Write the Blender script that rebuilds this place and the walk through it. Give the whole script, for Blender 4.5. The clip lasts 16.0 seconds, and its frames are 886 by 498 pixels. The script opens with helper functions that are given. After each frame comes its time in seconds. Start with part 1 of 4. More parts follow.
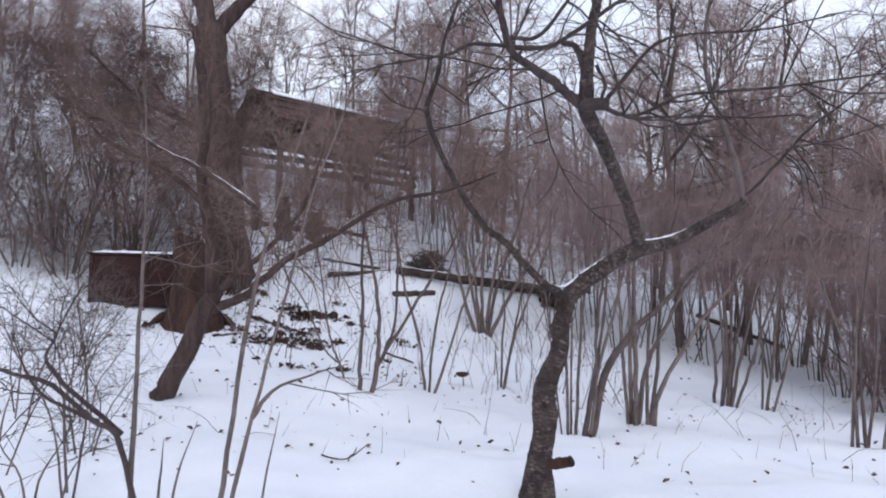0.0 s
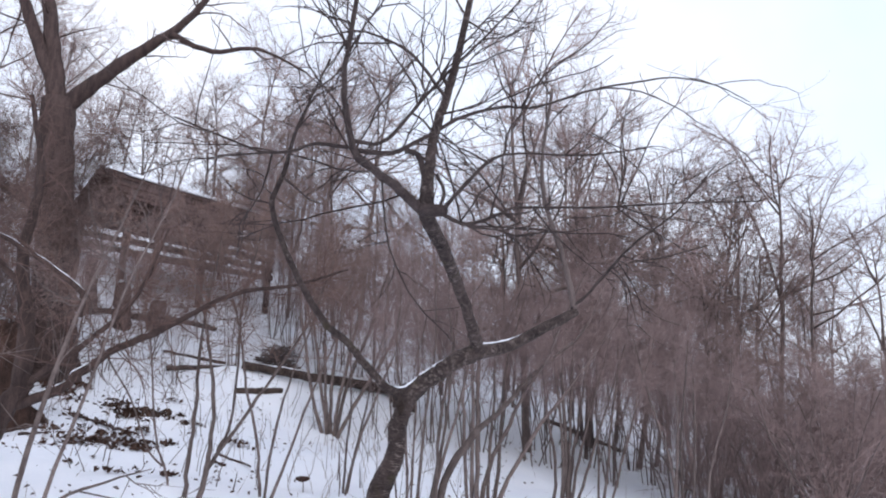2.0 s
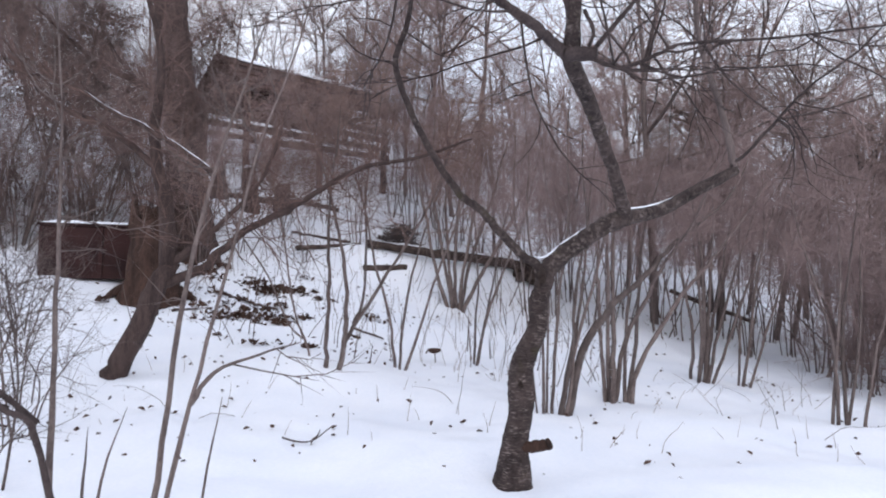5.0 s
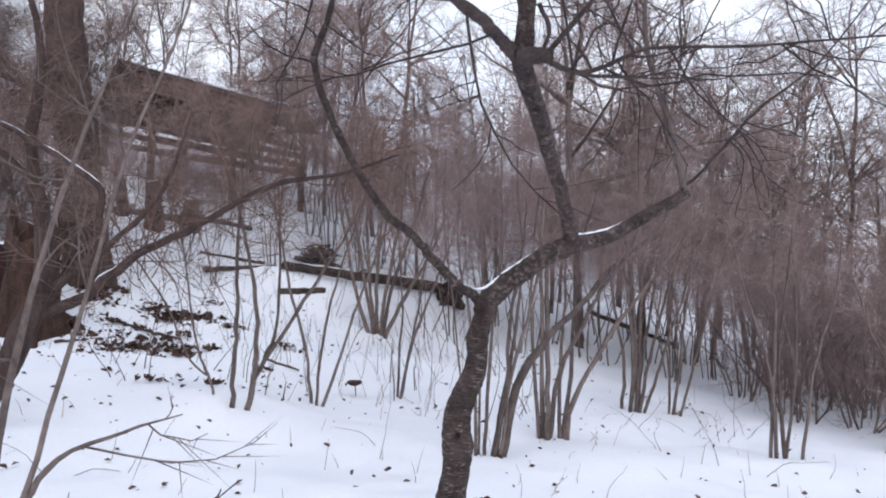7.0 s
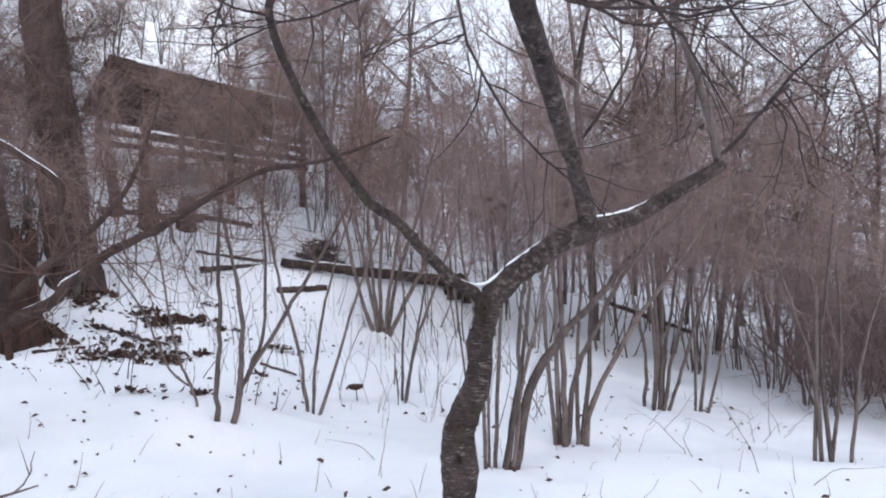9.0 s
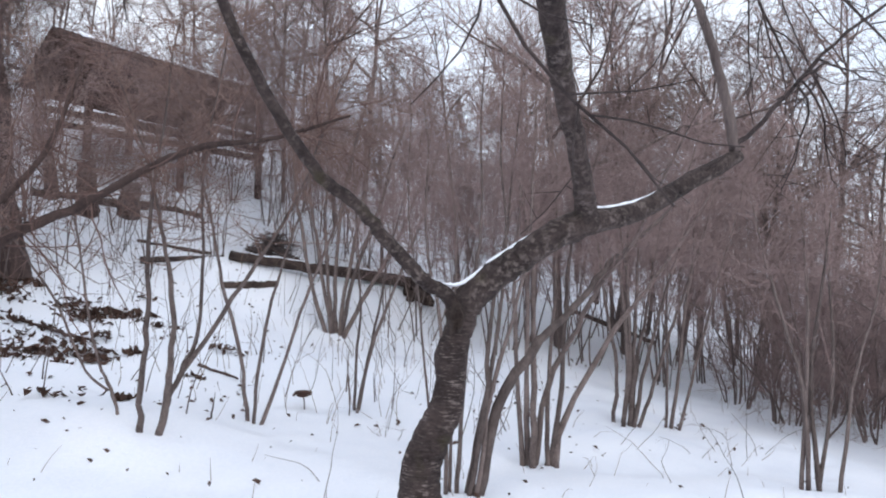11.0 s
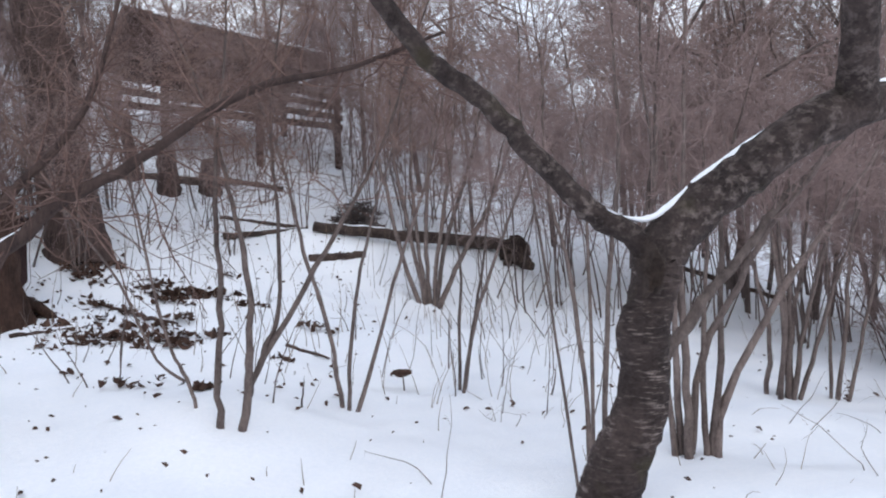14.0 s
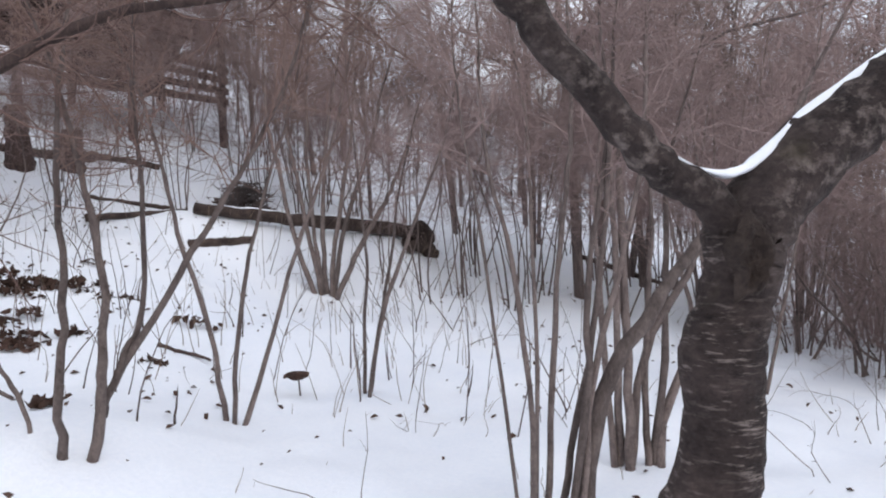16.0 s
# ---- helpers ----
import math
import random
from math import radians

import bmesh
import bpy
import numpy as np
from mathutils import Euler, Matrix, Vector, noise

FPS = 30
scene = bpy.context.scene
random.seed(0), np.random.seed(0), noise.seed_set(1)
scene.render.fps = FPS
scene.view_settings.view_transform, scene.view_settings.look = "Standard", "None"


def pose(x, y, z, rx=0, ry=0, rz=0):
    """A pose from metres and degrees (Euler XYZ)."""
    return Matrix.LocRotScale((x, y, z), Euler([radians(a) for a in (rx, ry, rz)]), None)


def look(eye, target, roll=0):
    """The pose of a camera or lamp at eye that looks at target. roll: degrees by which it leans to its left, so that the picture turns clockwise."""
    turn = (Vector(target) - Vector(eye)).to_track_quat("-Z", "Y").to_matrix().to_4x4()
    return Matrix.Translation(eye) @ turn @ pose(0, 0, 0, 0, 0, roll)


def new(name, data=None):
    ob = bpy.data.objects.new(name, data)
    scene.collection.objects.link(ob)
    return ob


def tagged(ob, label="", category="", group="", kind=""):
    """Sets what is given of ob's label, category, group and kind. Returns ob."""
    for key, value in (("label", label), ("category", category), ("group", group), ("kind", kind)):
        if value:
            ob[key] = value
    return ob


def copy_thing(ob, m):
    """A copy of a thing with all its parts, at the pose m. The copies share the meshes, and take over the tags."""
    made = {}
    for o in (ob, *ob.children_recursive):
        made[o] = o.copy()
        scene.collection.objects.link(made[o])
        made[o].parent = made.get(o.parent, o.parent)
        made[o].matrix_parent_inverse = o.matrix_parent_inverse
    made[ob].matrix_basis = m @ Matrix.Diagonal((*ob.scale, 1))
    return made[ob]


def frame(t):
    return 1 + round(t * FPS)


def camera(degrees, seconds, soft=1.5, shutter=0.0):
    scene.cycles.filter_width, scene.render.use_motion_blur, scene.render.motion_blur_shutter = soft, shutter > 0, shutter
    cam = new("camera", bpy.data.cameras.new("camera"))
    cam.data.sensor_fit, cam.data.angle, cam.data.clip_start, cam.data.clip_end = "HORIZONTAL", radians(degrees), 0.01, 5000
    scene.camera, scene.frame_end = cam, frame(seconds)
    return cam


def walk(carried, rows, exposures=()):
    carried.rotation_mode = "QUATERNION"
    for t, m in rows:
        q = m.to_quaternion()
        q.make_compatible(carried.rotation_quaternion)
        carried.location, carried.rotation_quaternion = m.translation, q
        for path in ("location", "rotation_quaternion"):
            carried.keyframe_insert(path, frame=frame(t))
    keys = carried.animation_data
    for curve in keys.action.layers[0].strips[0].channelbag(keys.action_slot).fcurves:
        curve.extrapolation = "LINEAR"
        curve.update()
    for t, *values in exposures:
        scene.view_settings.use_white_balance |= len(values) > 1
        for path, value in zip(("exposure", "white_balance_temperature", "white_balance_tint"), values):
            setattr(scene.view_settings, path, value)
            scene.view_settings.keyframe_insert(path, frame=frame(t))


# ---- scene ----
cam = camera(65.9, 16.0, soft=2.0)
PATH = [
    (0, (0.128, 0.256, 1.35), (0.079, 2.251, 1.478), 1.0),
    (0.5, (0.109, 0.258, 1.358), (0.137, 2.247, 1.561), 4.2),
    (1, (0.127, 0.243, 1.38), (0.052, 2.214, 1.708), 1.3),
    (1.5, (0.175, 0.255, 1.388), (0.255, 2.224, 1.729), 0.7),
    (2, (0.264, 0.243, 1.362), (0.6, 2.17, 1.783), 2.3),
    (2.5, (0.24, 0.32, 1.361), (0.773, 2.216, 1.71), 2.2),
    (3, (0.168, 0.373, 1.295), (0.39, 2.35, 1.505), 2.9),
    (3.5, (0.119, 0.404, 1.282), (0.149, 2.4, 1.406), 2.7),
    (6, (0.153, 0.904, 1.363), (0.221, 2.902, 1.417), 0.0),
    (6.5, (0.093, 1.065, 1.38), (0.249, 3.056, 1.496), 0.6),
    (7, (0.113, 1.185, 1.401), (0.377, 3.164, 1.52), 1.2),
    (7.5, (0.218, 1.34, 1.405), (0.435, 3.324, 1.538), 1.5),
    (8, (0.265, 1.453, 1.424), (0.461, 3.438, 1.561), 0.6),
    (8.5, (0.279, 1.612, 1.41), (0.493, 3.598, 1.518), 0.6),
    (9, (0.28, 1.775, 1.423), (0.512, 3.759, 1.52), -0.5),
    (11.5, (0.353, 2.549, 1.399), (0.716, 4.513, 1.501), 1.8),
    (12, (0.41, 2.714, 1.37), (0.62, 4.702, 1.434), 0.3),
    (12.5, (0.407, 2.845, 1.372), (0.51, 4.842, 1.406), -1.7),
    (13, (0.31, 3.014, 1.353), (0.456, 5.008, 1.367), 1.4),
    (13.5, (0.236, 3.138, 1.382), (0.4, 5.131, 1.359), -0.7),
    (14, (0.247, 3.36, 1.342), (0.359, 5.357, 1.352), -1.6),
    (14.5, (0.233, 3.566, 1.344), (0.324, 5.563, 1.361), 0.4),
    (15, (0.169, 3.751, 1.336), (0.394, 5.739, 1.352), 1.0),
    (15.5, (0.139, 3.889, 1.351), (0.555, 5.845, 1.352), 0.8),
    (16, (0.188, 4.087, 1.32), (0.613, 6.041, 1.288), -1.1),
]
walk(cam, [(t, look(eye, target, roll)) for t, eye, target, roll in PATH],
     exposures=((0, 0.33, 6300, 11), (1.0, 0.38, 6350, 11), (2.0, 0.42, 6350, 11), (3.5, 0.45, 6400, 11), (8.0, 0.53, 6450, 9), (12.0, 0.58, 6400, 7), (14.5, 0.53, 6450, 7), (16.0, 0.59, 6650, 8)))


# ---- world and light: an even overcast winter sky ----
world = bpy.data.worlds.new("overcast_sky")
scene.world = world
world.use_nodes = True
wn = world.node_tree.nodes
wl = world.node_tree.links
wn.clear()
sky = wn.new("ShaderNodeTexSky")
sky.sky_type, sky.sun_disc, sky.sun_elevation, sky.sun_rotation = "NISHITA", False, radians(14), radians(200)
sky_gain = wn.new("ShaderNodeVectorMath")
sky_gain.operation = "SCALE"
sky_gain.inputs["Scale"].default_value = 0.1
cloud_noise = wn.new("ShaderNodeTexNoise")
cloud_noise.inputs["Scale"].default_value, cloud_noise.inputs["Detail"].default_value = 2.2, 4
cloud_ramp = wn.new("ShaderNodeValToRGB")
cloud_ramp.color_ramp.elements[0].color, cloud_ramp.color_ramp.elements[1].color = (0.74, 0.82, 1.0, 1), (0.93, 0.96, 1.06, 1)
cloud_ramp.color_ramp.elements[0].position, cloud_ramp.color_ramp.elements[1].position = 0.35, 0.65
cover = wn.new("ShaderNodeMixRGB")
cover.inputs[0].default_value = 0.88
backlight = wn.new("ShaderNodeBackground")
backlight.inputs["Strength"].default_value = 1.0
world_out = wn.new("ShaderNodeOutputWorld")
wl.new(sky.outputs[0], sky_gain.inputs[0])
wl.new(cloud_noise.outputs["Fac"], cloud_ramp.inputs[0])
wl.new(sky_gain.outputs[0], cover.inputs[1])
wl.new(cloud_ramp.outputs[0], cover.inputs[2])
wl.new(cover.outputs[0], backlight.inputs["Color"])
wl.new(backlight.outputs[0], world_out.inputs[0])
sun_data = bpy.data.lights.new("sun", "SUN")
sun_data.energy, sun_data.angle, sun_data.color = 0.5, radians(30), (1.0, 0.95, 0.9)
sun = new("sun", sun_data)
sun.matrix_world = look((8, -20, 14), (0, 4, 0))


# ---- materials ----
def material(name, dark, light, scale=6.0, stretch=(1, 1, 1), rough=0.9, bump=0.4, fine=60.0, spread=0.25, bands=None, moss=None, crisp=0.13):
    """A matt natural surface: two scales of noise between two colours, fine relief, and a shift from object to object.
    bands: colour, size and share of pale marks that lie across the stem. moss: the colour of lichen patches."""
    m = bpy.data.materials.new(name)
    m.use_nodes = True
    nodes, links = m.node_tree.nodes, m.node_tree.links
    shader = nodes["Principled BSDF"]
    shader.inputs["Roughness"].default_value = rough
    shader.inputs["Specular IOR Level"].default_value = 0.25
    coord = nodes.new("ShaderNodeTexCoord")
    mapping = nodes.new("ShaderNodeMapping")
    mapping.inputs["Scale"].default_value = stretch
    links.new(coord.outputs["Object"], mapping.inputs["Vector"])
    big = nodes.new("ShaderNodeTexNoise")
    big.inputs["Scale"].default_value, big.inputs["Detail"].default_value = scale, 6
    small = nodes.new("ShaderNodeTexNoise")
    small.inputs["Scale"].default_value, small.inputs["Detail"].default_value = fine, 8
    small.inputs["Roughness"].default_value = 0.7
    links.new(mapping.outputs[0], big.inputs["Vector"])
    links.new(mapping.outputs[0], small.inputs["Vector"])
    both = nodes.new("ShaderNodeMath")
    both.operation = "ADD"
    links.new(big.outputs["Fac"], both.inputs[0])
    links.new(small.outputs["Fac"], both.inputs[1])
    half = nodes.new("ShaderNodeMapRange")
    half.inputs["From Min"].default_value, half.inputs["From Max"].default_value = 0.7, 1.3
    links.new(both.outputs[0], half.inputs["Value"])
    ramp = nodes.new("ShaderNodeValToRGB")
    ramp.color_ramp.elements[0].color, ramp.color_ramp.elements[1].color = (*dark, 1), (*light, 1)
    links.new(half.outputs[0], ramp.inputs[0])
    last = ramp.outputs[0]
    if bands:
        tint, size, edge = bands
        lines = nodes.new("ShaderNodeTexNoise")
        wide = nodes.new("ShaderNodeMapping")
        wide.inputs["Scale"].default_value = size
        lines.inputs["Scale"].default_value, lines.inputs["Detail"].default_value, lines.inputs["Roughness"].default_value = 1.0, 8, 0.68
        links.new(coord.outputs["Object"], wide.inputs["Vector"])
        links.new(wide.outputs[0], lines.inputs["Vector"])
        cut = nodes.new("ShaderNodeMapRange")
        cut.inputs["From Min"].default_value, cut.inputs["From Max"].default_value = edge, edge + crisp
        links.new(lines.outputs["Fac"], cut.inputs["Value"])
        where = nodes.new("ShaderNodeTexNoise")
        where.inputs["Scale"].default_value, where.inputs["Detail"].default_value = 11.0, 4
        links.new(coord.outputs["Object"], where.inputs["Vector"])
        strong = nodes.new("ShaderNodeMapRange")
        strong.inputs["From Min"].default_value, strong.inputs["From Max"].default_value, strong.inputs["To Min"].default_value = 0.40, 0.62, 0.12
        links.new(where.outputs["Fac"], strong.inputs["Value"])
        share = nodes.new("ShaderNodeMath")
        share.operation = "MULTIPLY"
        links.new(cut.outputs[0], share.inputs[0])
        links.new(strong.outputs[0], share.inputs[1])
        over = nodes.new("ShaderNodeMixRGB")
        over.inputs[2].default_value = (*tint, 1)
        links.new(share.outputs[0], over.inputs[0])
        links.new(last, over.inputs[1])
        last = over.outputs[0]
    if moss:
        patch = nodes.new("ShaderNodeTexNoise")
        patch.inputs["Scale"].default_value, patch.inputs["Detail"].default_value = 7.0, 7
        links.new(coord.outputs["Object"], patch.inputs["Vector"])
        edge_of = nodes.new("ShaderNodeMapRange")
        edge_of.inputs["From Min"].default_value, edge_of.inputs["From Max"].default_value, edge_of.inputs["To Max"].default_value = 0.60, 0.74, 0.55
        links.new(patch.outputs["Fac"], edge_of.inputs["Value"])
        grown = nodes.new("ShaderNodeMixRGB")
        grown.inputs[2].default_value = (*moss, 1)
        links.new(edge_of.outputs[0], grown.inputs[0])
        links.new(last, grown.inputs[1])
        last = grown.outputs[0]
    info = nodes.new("ShaderNodeObjectInfo")
    shift = nodes.new("ShaderNodeMapRange")
    shift.inputs["To Min"].default_value, shift.inputs["To Max"].default_value = 1 - spread, 1 + spread
    links.new(info.outputs["Random"], shift.inputs["Value"])
    tone = nodes.new("ShaderNodeHueSaturation")
    links.new(shift.outputs[0], tone.inputs["Value"])
    links.new(last, tone.inputs["Color"])
    links.new(tone.outputs[0], shader.inputs["Base Color"])
    relief = nodes.new("ShaderNodeBump")
    relief.inputs["Strength"].default_value, relief.inputs["Distance"].default_value = bump, 0.02
    links.new(both.outputs[0], relief.inputs["Height"])
    links.new(relief.outputs[0], shader.inputs["Normal"])
    return m


SNOW = material("snow", (0.80, 0.83, 0.90), (0.90, 0.91, 0.95), 1.3, rough=0.75, bump=0.36, fine=34, spread=0.0)
CHERRY = material("cherry_bark", (0.012, 0.008, 0.008), (0.100, 0.072, 0.066), 7, (1, 1, 1.4), bump=1.0, fine=48, spread=0.05,
                  bands=((0.33, 0.270, 0.248), (21, 21, 125), 0.535), moss=(0.066, 0.056, 0.028), crisp=0.10)
CHERRY_LIMB = material("cherry_limb_bark", (0.012, 0.008, 0.008), (0.100, 0.073, 0.067), 8, bump=1.0, fine=48, spread=0.05,
                       bands=((0.235, 0.190, 0.172), (36, 36, 44), 0.49), moss=(0.066, 0.056, 0.028), crisp=0.17)
LIMB = material("limb_bark", (0.030, 0.022, 0.022), (0.105, 0.080, 0.076), 10, bump=0.8, fine=60, spread=0.1,
                bands=((0.17, 0.14, 0.13), (40, 40, 40), 0.64))
HAZEL = material("hazel_bark", (0.066, 0.050, 0.047), (0.215, 0.168, 0.154), 14, (1, 1, 0.5), bump=0.7, fine=70, spread=0.25,
                 bands=((0.24, 0.20, 0.185), (30, 30, 46), 0.60), crisp=0.10)
TWIG = material("twig_bark", (0.186, 0.131, 0.123), (0.340, 0.247, 0.230), 5, bump=0.0, fine=40, spread=0.2)
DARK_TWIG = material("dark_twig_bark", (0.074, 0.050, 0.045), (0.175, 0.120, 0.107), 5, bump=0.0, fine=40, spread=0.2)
TREE_BARK = material("tree_bark", (0.070, 0.054, 0.051), (0.190, 0.148, 0.138), 5, (3, 3, 0.6), bump=0.8, fine=30, spread=0.2)
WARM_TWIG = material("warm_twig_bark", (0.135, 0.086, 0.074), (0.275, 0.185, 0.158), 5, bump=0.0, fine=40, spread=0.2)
RED_TWIG = material("red_brown_twig_bark", (0.085, 0.052, 0.045), (0.20, 0.128, 0.110), 5, bump=0.0, fine=40, spread=0.2)
OLD_BARK = material("old_bark", (0.034, 0.023, 0.022), (0.118, 0.079, 0.070), 5, (3, 3, 0.5), bump=1.0, fine=30, spread=0.1)
ROT = material("rotten_wood", (0.018, 0.011, 0.009), (0.095, 0.052, 0.039), 6, (2, 2, 0.5), bump=1.0, fine=35, spread=0.2)
BOARD = material("weathered_board", (0.030, 0.016, 0.014), (0.085, 0.047, 0.039), 4, (0.4, 3, 3), bump=0.5, fine=30, spread=0.3)
RUST = material("rusty_panel", (0.016, 0.008, 0.008), (0.052, 0.022, 0.020), 3, bump=0.3, fine=45, spread=0.15)
DARK_WOOD = material("dark_wet_wood", (0.020, 0.014, 0.013), (0.095, 0.068, 0.058), 5, (2, 2, 2), bump=0.9, fine=40, spread=0.25)
LEAF = material("dead_leaf", (0.040, 0.025, 0.021), (0.160, 0.092, 0.070), 8, bump=0.2, fine=60, spread=0.4)
GREY_WOOD = material("grey_wood", (0.055, 0.044, 0.043), (0.17, 0.142, 0.138), 8, bump=0.2, fine=50, spread=0.1)
STRAW = material("dry_stalk", (0.16, 0.115, 0.085), (0.30, 0.22, 0.165), 8, bump=0.1, fine=60, spread=0.3)


# ---- shapes ----
def softplus(v, w):
    return w * np.logaddexp(0, np.asarray(v, float) / w)


def ground_z(x, y):
    """The snow's height: level round the cherry tree, a hillside ahead on one side, a gentle fall on the other."""
    x, y = np.asarray(x, float), np.asarray(y, float)
    u = 0.8 * y - 0.6 * x
    rise = 0.17 * softplus(u - 6.3, 0.7) + 0.015 * np.maximum(u - 6.3, 0) ** 2
    fall = 0.075 * softplus(x - 2.9, 0.8)
    hollow = 0.26 * np.exp(-((x - 0.6) / 1.3) ** 2 - ((y - 12.9) / 1.6) ** 2) + 0.13 * np.exp(-((x - 0.4) / 0.9) ** 2 - ((y - 9.7) / 0.8) ** 2)
    hollow = hollow + 0.07 * np.exp(-((x - 0.19) ** 2 + (y - 9.6) ** 2) / 0.1)
    swell = 0.195 * np.exp(-((x + 1.2) / 0.9) ** 2 - ((y - 8.1) / 0.75) ** 2) - 0.05 * np.exp(-((x + 0.2) ** 2 + (y - 8.75) ** 2) / 0.2)
    swell = swell + (0.44 + 0.09 * np.clip(x, -2, 2)) * np.exp(-((y - 14.15) / 0.6) ** 2) / (1 + np.exp(-(x + 1.7) / 0.2)) / (1 + np.exp((x - 2.1) / 0.2))
    return 13 * np.tanh(rise / 13) - 1.5 * np.tanh(fall / 1.5) - hollow + swell


def gz(x, y):
    return float(ground_z(x, y))


def mesh_of(name, verts, faces, mat, smooth=True):
    me = bpy.data.meshes.new(name)
    me.from_pydata(verts, [], faces)
    if smooth:
        me.polygons.foreach_set("use_smooth", [True] * len(me.polygons))
    me.materials.append(mat)
    return me


def strands_mesh(name, strands, sides, mat, rough=0.0, rng=None):
    """One mesh of tapered round strands, each a row of points with a radius at every point."""
    verts, faces, base = [], [], 0
    ring = np.arange(sides) * (2 * math.pi / sides)
    co, si = np.cos(ring)[None, :, None], np.sin(ring)[None, :, None]
    for pts, rad in strands:
        pts, rad = np.asarray(pts, float), np.asarray(rad, float)
        n = len(pts)
        tan = np.gradient(pts, axis=0)
        tan /= np.linalg.norm(tan, axis=1, keepdims=True) + 1e-9
        mean = tan.mean(0)
        ref = np.eye(3)[int(np.argmin(np.abs(mean)))]
        side = np.cross(tan, ref)
        side /= np.linalg.norm(side, axis=1, keepdims=True) + 1e-9
        up = np.cross(side, tan)
        r = rad[:, None, None]
        if rough:
            r = r * (1 + rough * rng.standard_normal((n, sides, 1)))
        block = pts[:, None, :] + r * (co * side[:, None, :] + si * up[:, None, :])
        verts.append(block.reshape(-1, 3))
        for i in range(n - 1):
            a, b = base + i * sides, base + (i + 1) * sides
            for k in range(sides):
                j = (k + 1) % sides
                faces.append((a + k, a + j, b + j, b + k))
        if sides > 3:
            faces.append(tuple(range(base + sides - 1, base - 1, -1)))
            faces.append(tuple(range(base + (n - 1) * sides, base + n * sides)))
        base += n * sides
    return mesh_of(name, np.concatenate(verts).tolist(), faces, mat)


def twig_mesh(name, strands, spikes, sides, mat):
    """Crooked strands, and on them thin straight end twigs that run to a point, in one mesh."""
    me = strands_mesh(name, strands, sides, mat)
    if not spikes:
        return me
    a = np.array([p[0] for p, _ in spikes])
    b = np.array([p[-1] for p, _ in spikes])
    rad = np.array([q[0] for _, q in spikes])[:, None]
    way = b - a
    way /= np.linalg.norm(way, axis=1, keepdims=True) + 1e-9
    side = np.cross(way, np.where(np.abs(way[:, 2:]) > 0.8, (1.0, 0, 0), (0, 0, 1.0)))
    side /= np.linalg.norm(side, axis=1, keepdims=True) + 1e-9
    up = np.cross(side, way)
    ring = [a + rad * (math.cos(t) * side + math.sin(t) * up) for t in (0, 2.0944, 4.1888)]
    verts = np.stack([*ring, b], 1).reshape(-1, 3)
    old = np.empty(len(me.vertices) * 3)
    me.vertices.foreach_get("co", old)
    k = len(me.vertices)
    faces = [tuple(p.vertices) for p in me.polygons]
    start = k + 4 * np.arange(len(a))[:, None]
    for tri in ((0, 1, 3), (1, 2, 3), (2, 0, 3)):
        faces += (start + np.array(tri)).tolist()
    return mesh_of(name, np.vstack([old.reshape(-1, 3), verts]).tolist(), faces, mat)


def smooth_line(points, steps=5):
    """A rounded line through the points (Catmull-Rom)."""
    p = np.asarray(points, float)
    p = np.vstack([2 * p[0] - p[1], p, 2 * p[-1] - p[-2]])
    out = []
    for i in range(1, len(p) - 2):
        a, b, c, d = p[i - 1], p[i], p[i + 1], p[i + 2]
        for t in np.arange(steps) / steps:
            out.append(0.5 * (2 * b + (c - a) * t + (2 * a - 5 * b + 4 * c - d) * t * t + (3 * b - a - 3 * c + d) * t ** 3))
    out.append(p[-2])
    return np.array(out)


def limb_line(points, r0, r1, rng, steps=5, wobble=0.25):
    pts = smooth_line(points, steps)
    f = np.linspace(0, 1, len(pts))
    rad = r0 + (r1 - r0) * f
    shake = rng.standard_normal(pts.shape) * (rad * wobble)[:, None]
    shake[0] = 0
    return pts + shake, rad * (1 + min(0.05, 0.0012 / max(r0, 0.005)) * rng.standard_normal(len(pts)))


def wander(p, way, length, n, r0, r1, curl, rng, lift=0.0):
    """A crooked shoot that starts at p."""
    way = np.asarray(way, float)
    way = way / (np.linalg.norm(way) + 1e-9)
    pts, step = [np.asarray(p, float)], length / (n - 1)
    for _ in range(n - 1):
        way = way + rng.standard_normal(3) * curl + (0, 0, lift)
        way = way / np.linalg.norm(way)
        pts.append(pts[-1] + way * step)
    return np.array(pts), np.linspace(r0, r1, n)


def shoots(lines, count, length, r0, rng, start=0.3, spread=0.9, lift=0.06, n=4, curl=0.16, forward=0.7):
    """Side shoots along the given lines, count to the metre."""
    out = []
    for pts, rad in lines:
        seg = np.linalg.norm(np.diff(pts, axis=0), axis=1)
        total = seg.sum()
        for _ in range(int(rng.poisson(count * total * (1 - start)))):
            f = start + (1 - start) * rng.random() ** 0.8
            k = min(int(f * (len(pts) - 1)), len(pts) - 2)
            part_way = f * (len(pts) - 1) - k
            p = pts[k] + (pts[k + 1] - pts[k]) * part_way
            along = pts[k + 1] - pts[k]
            along = along / (np.linalg.norm(along) + 1e-9)
            side = rng.standard_normal(3)
            way = along * forward + side * spread / (np.linalg.norm(side) + 1e-9)
            size = length * (0.4 + 0.9 * rng.random()) * (1.1 - 0.5 * f)
            r = min(r0, 0.8 * rad[k])
            out.append(wander(p, way, size, n, r, r * 0.35, curl, rng, lift))
    return out


def thing(name, x, y, z, label, category, group="", turn=0.0):
    ob = new(name)
    ob.empty_display_size = 0.1
    ob.matrix_basis = pose(x, y, z, 0, 0, turn)
    return tagged(ob, label, category, group)


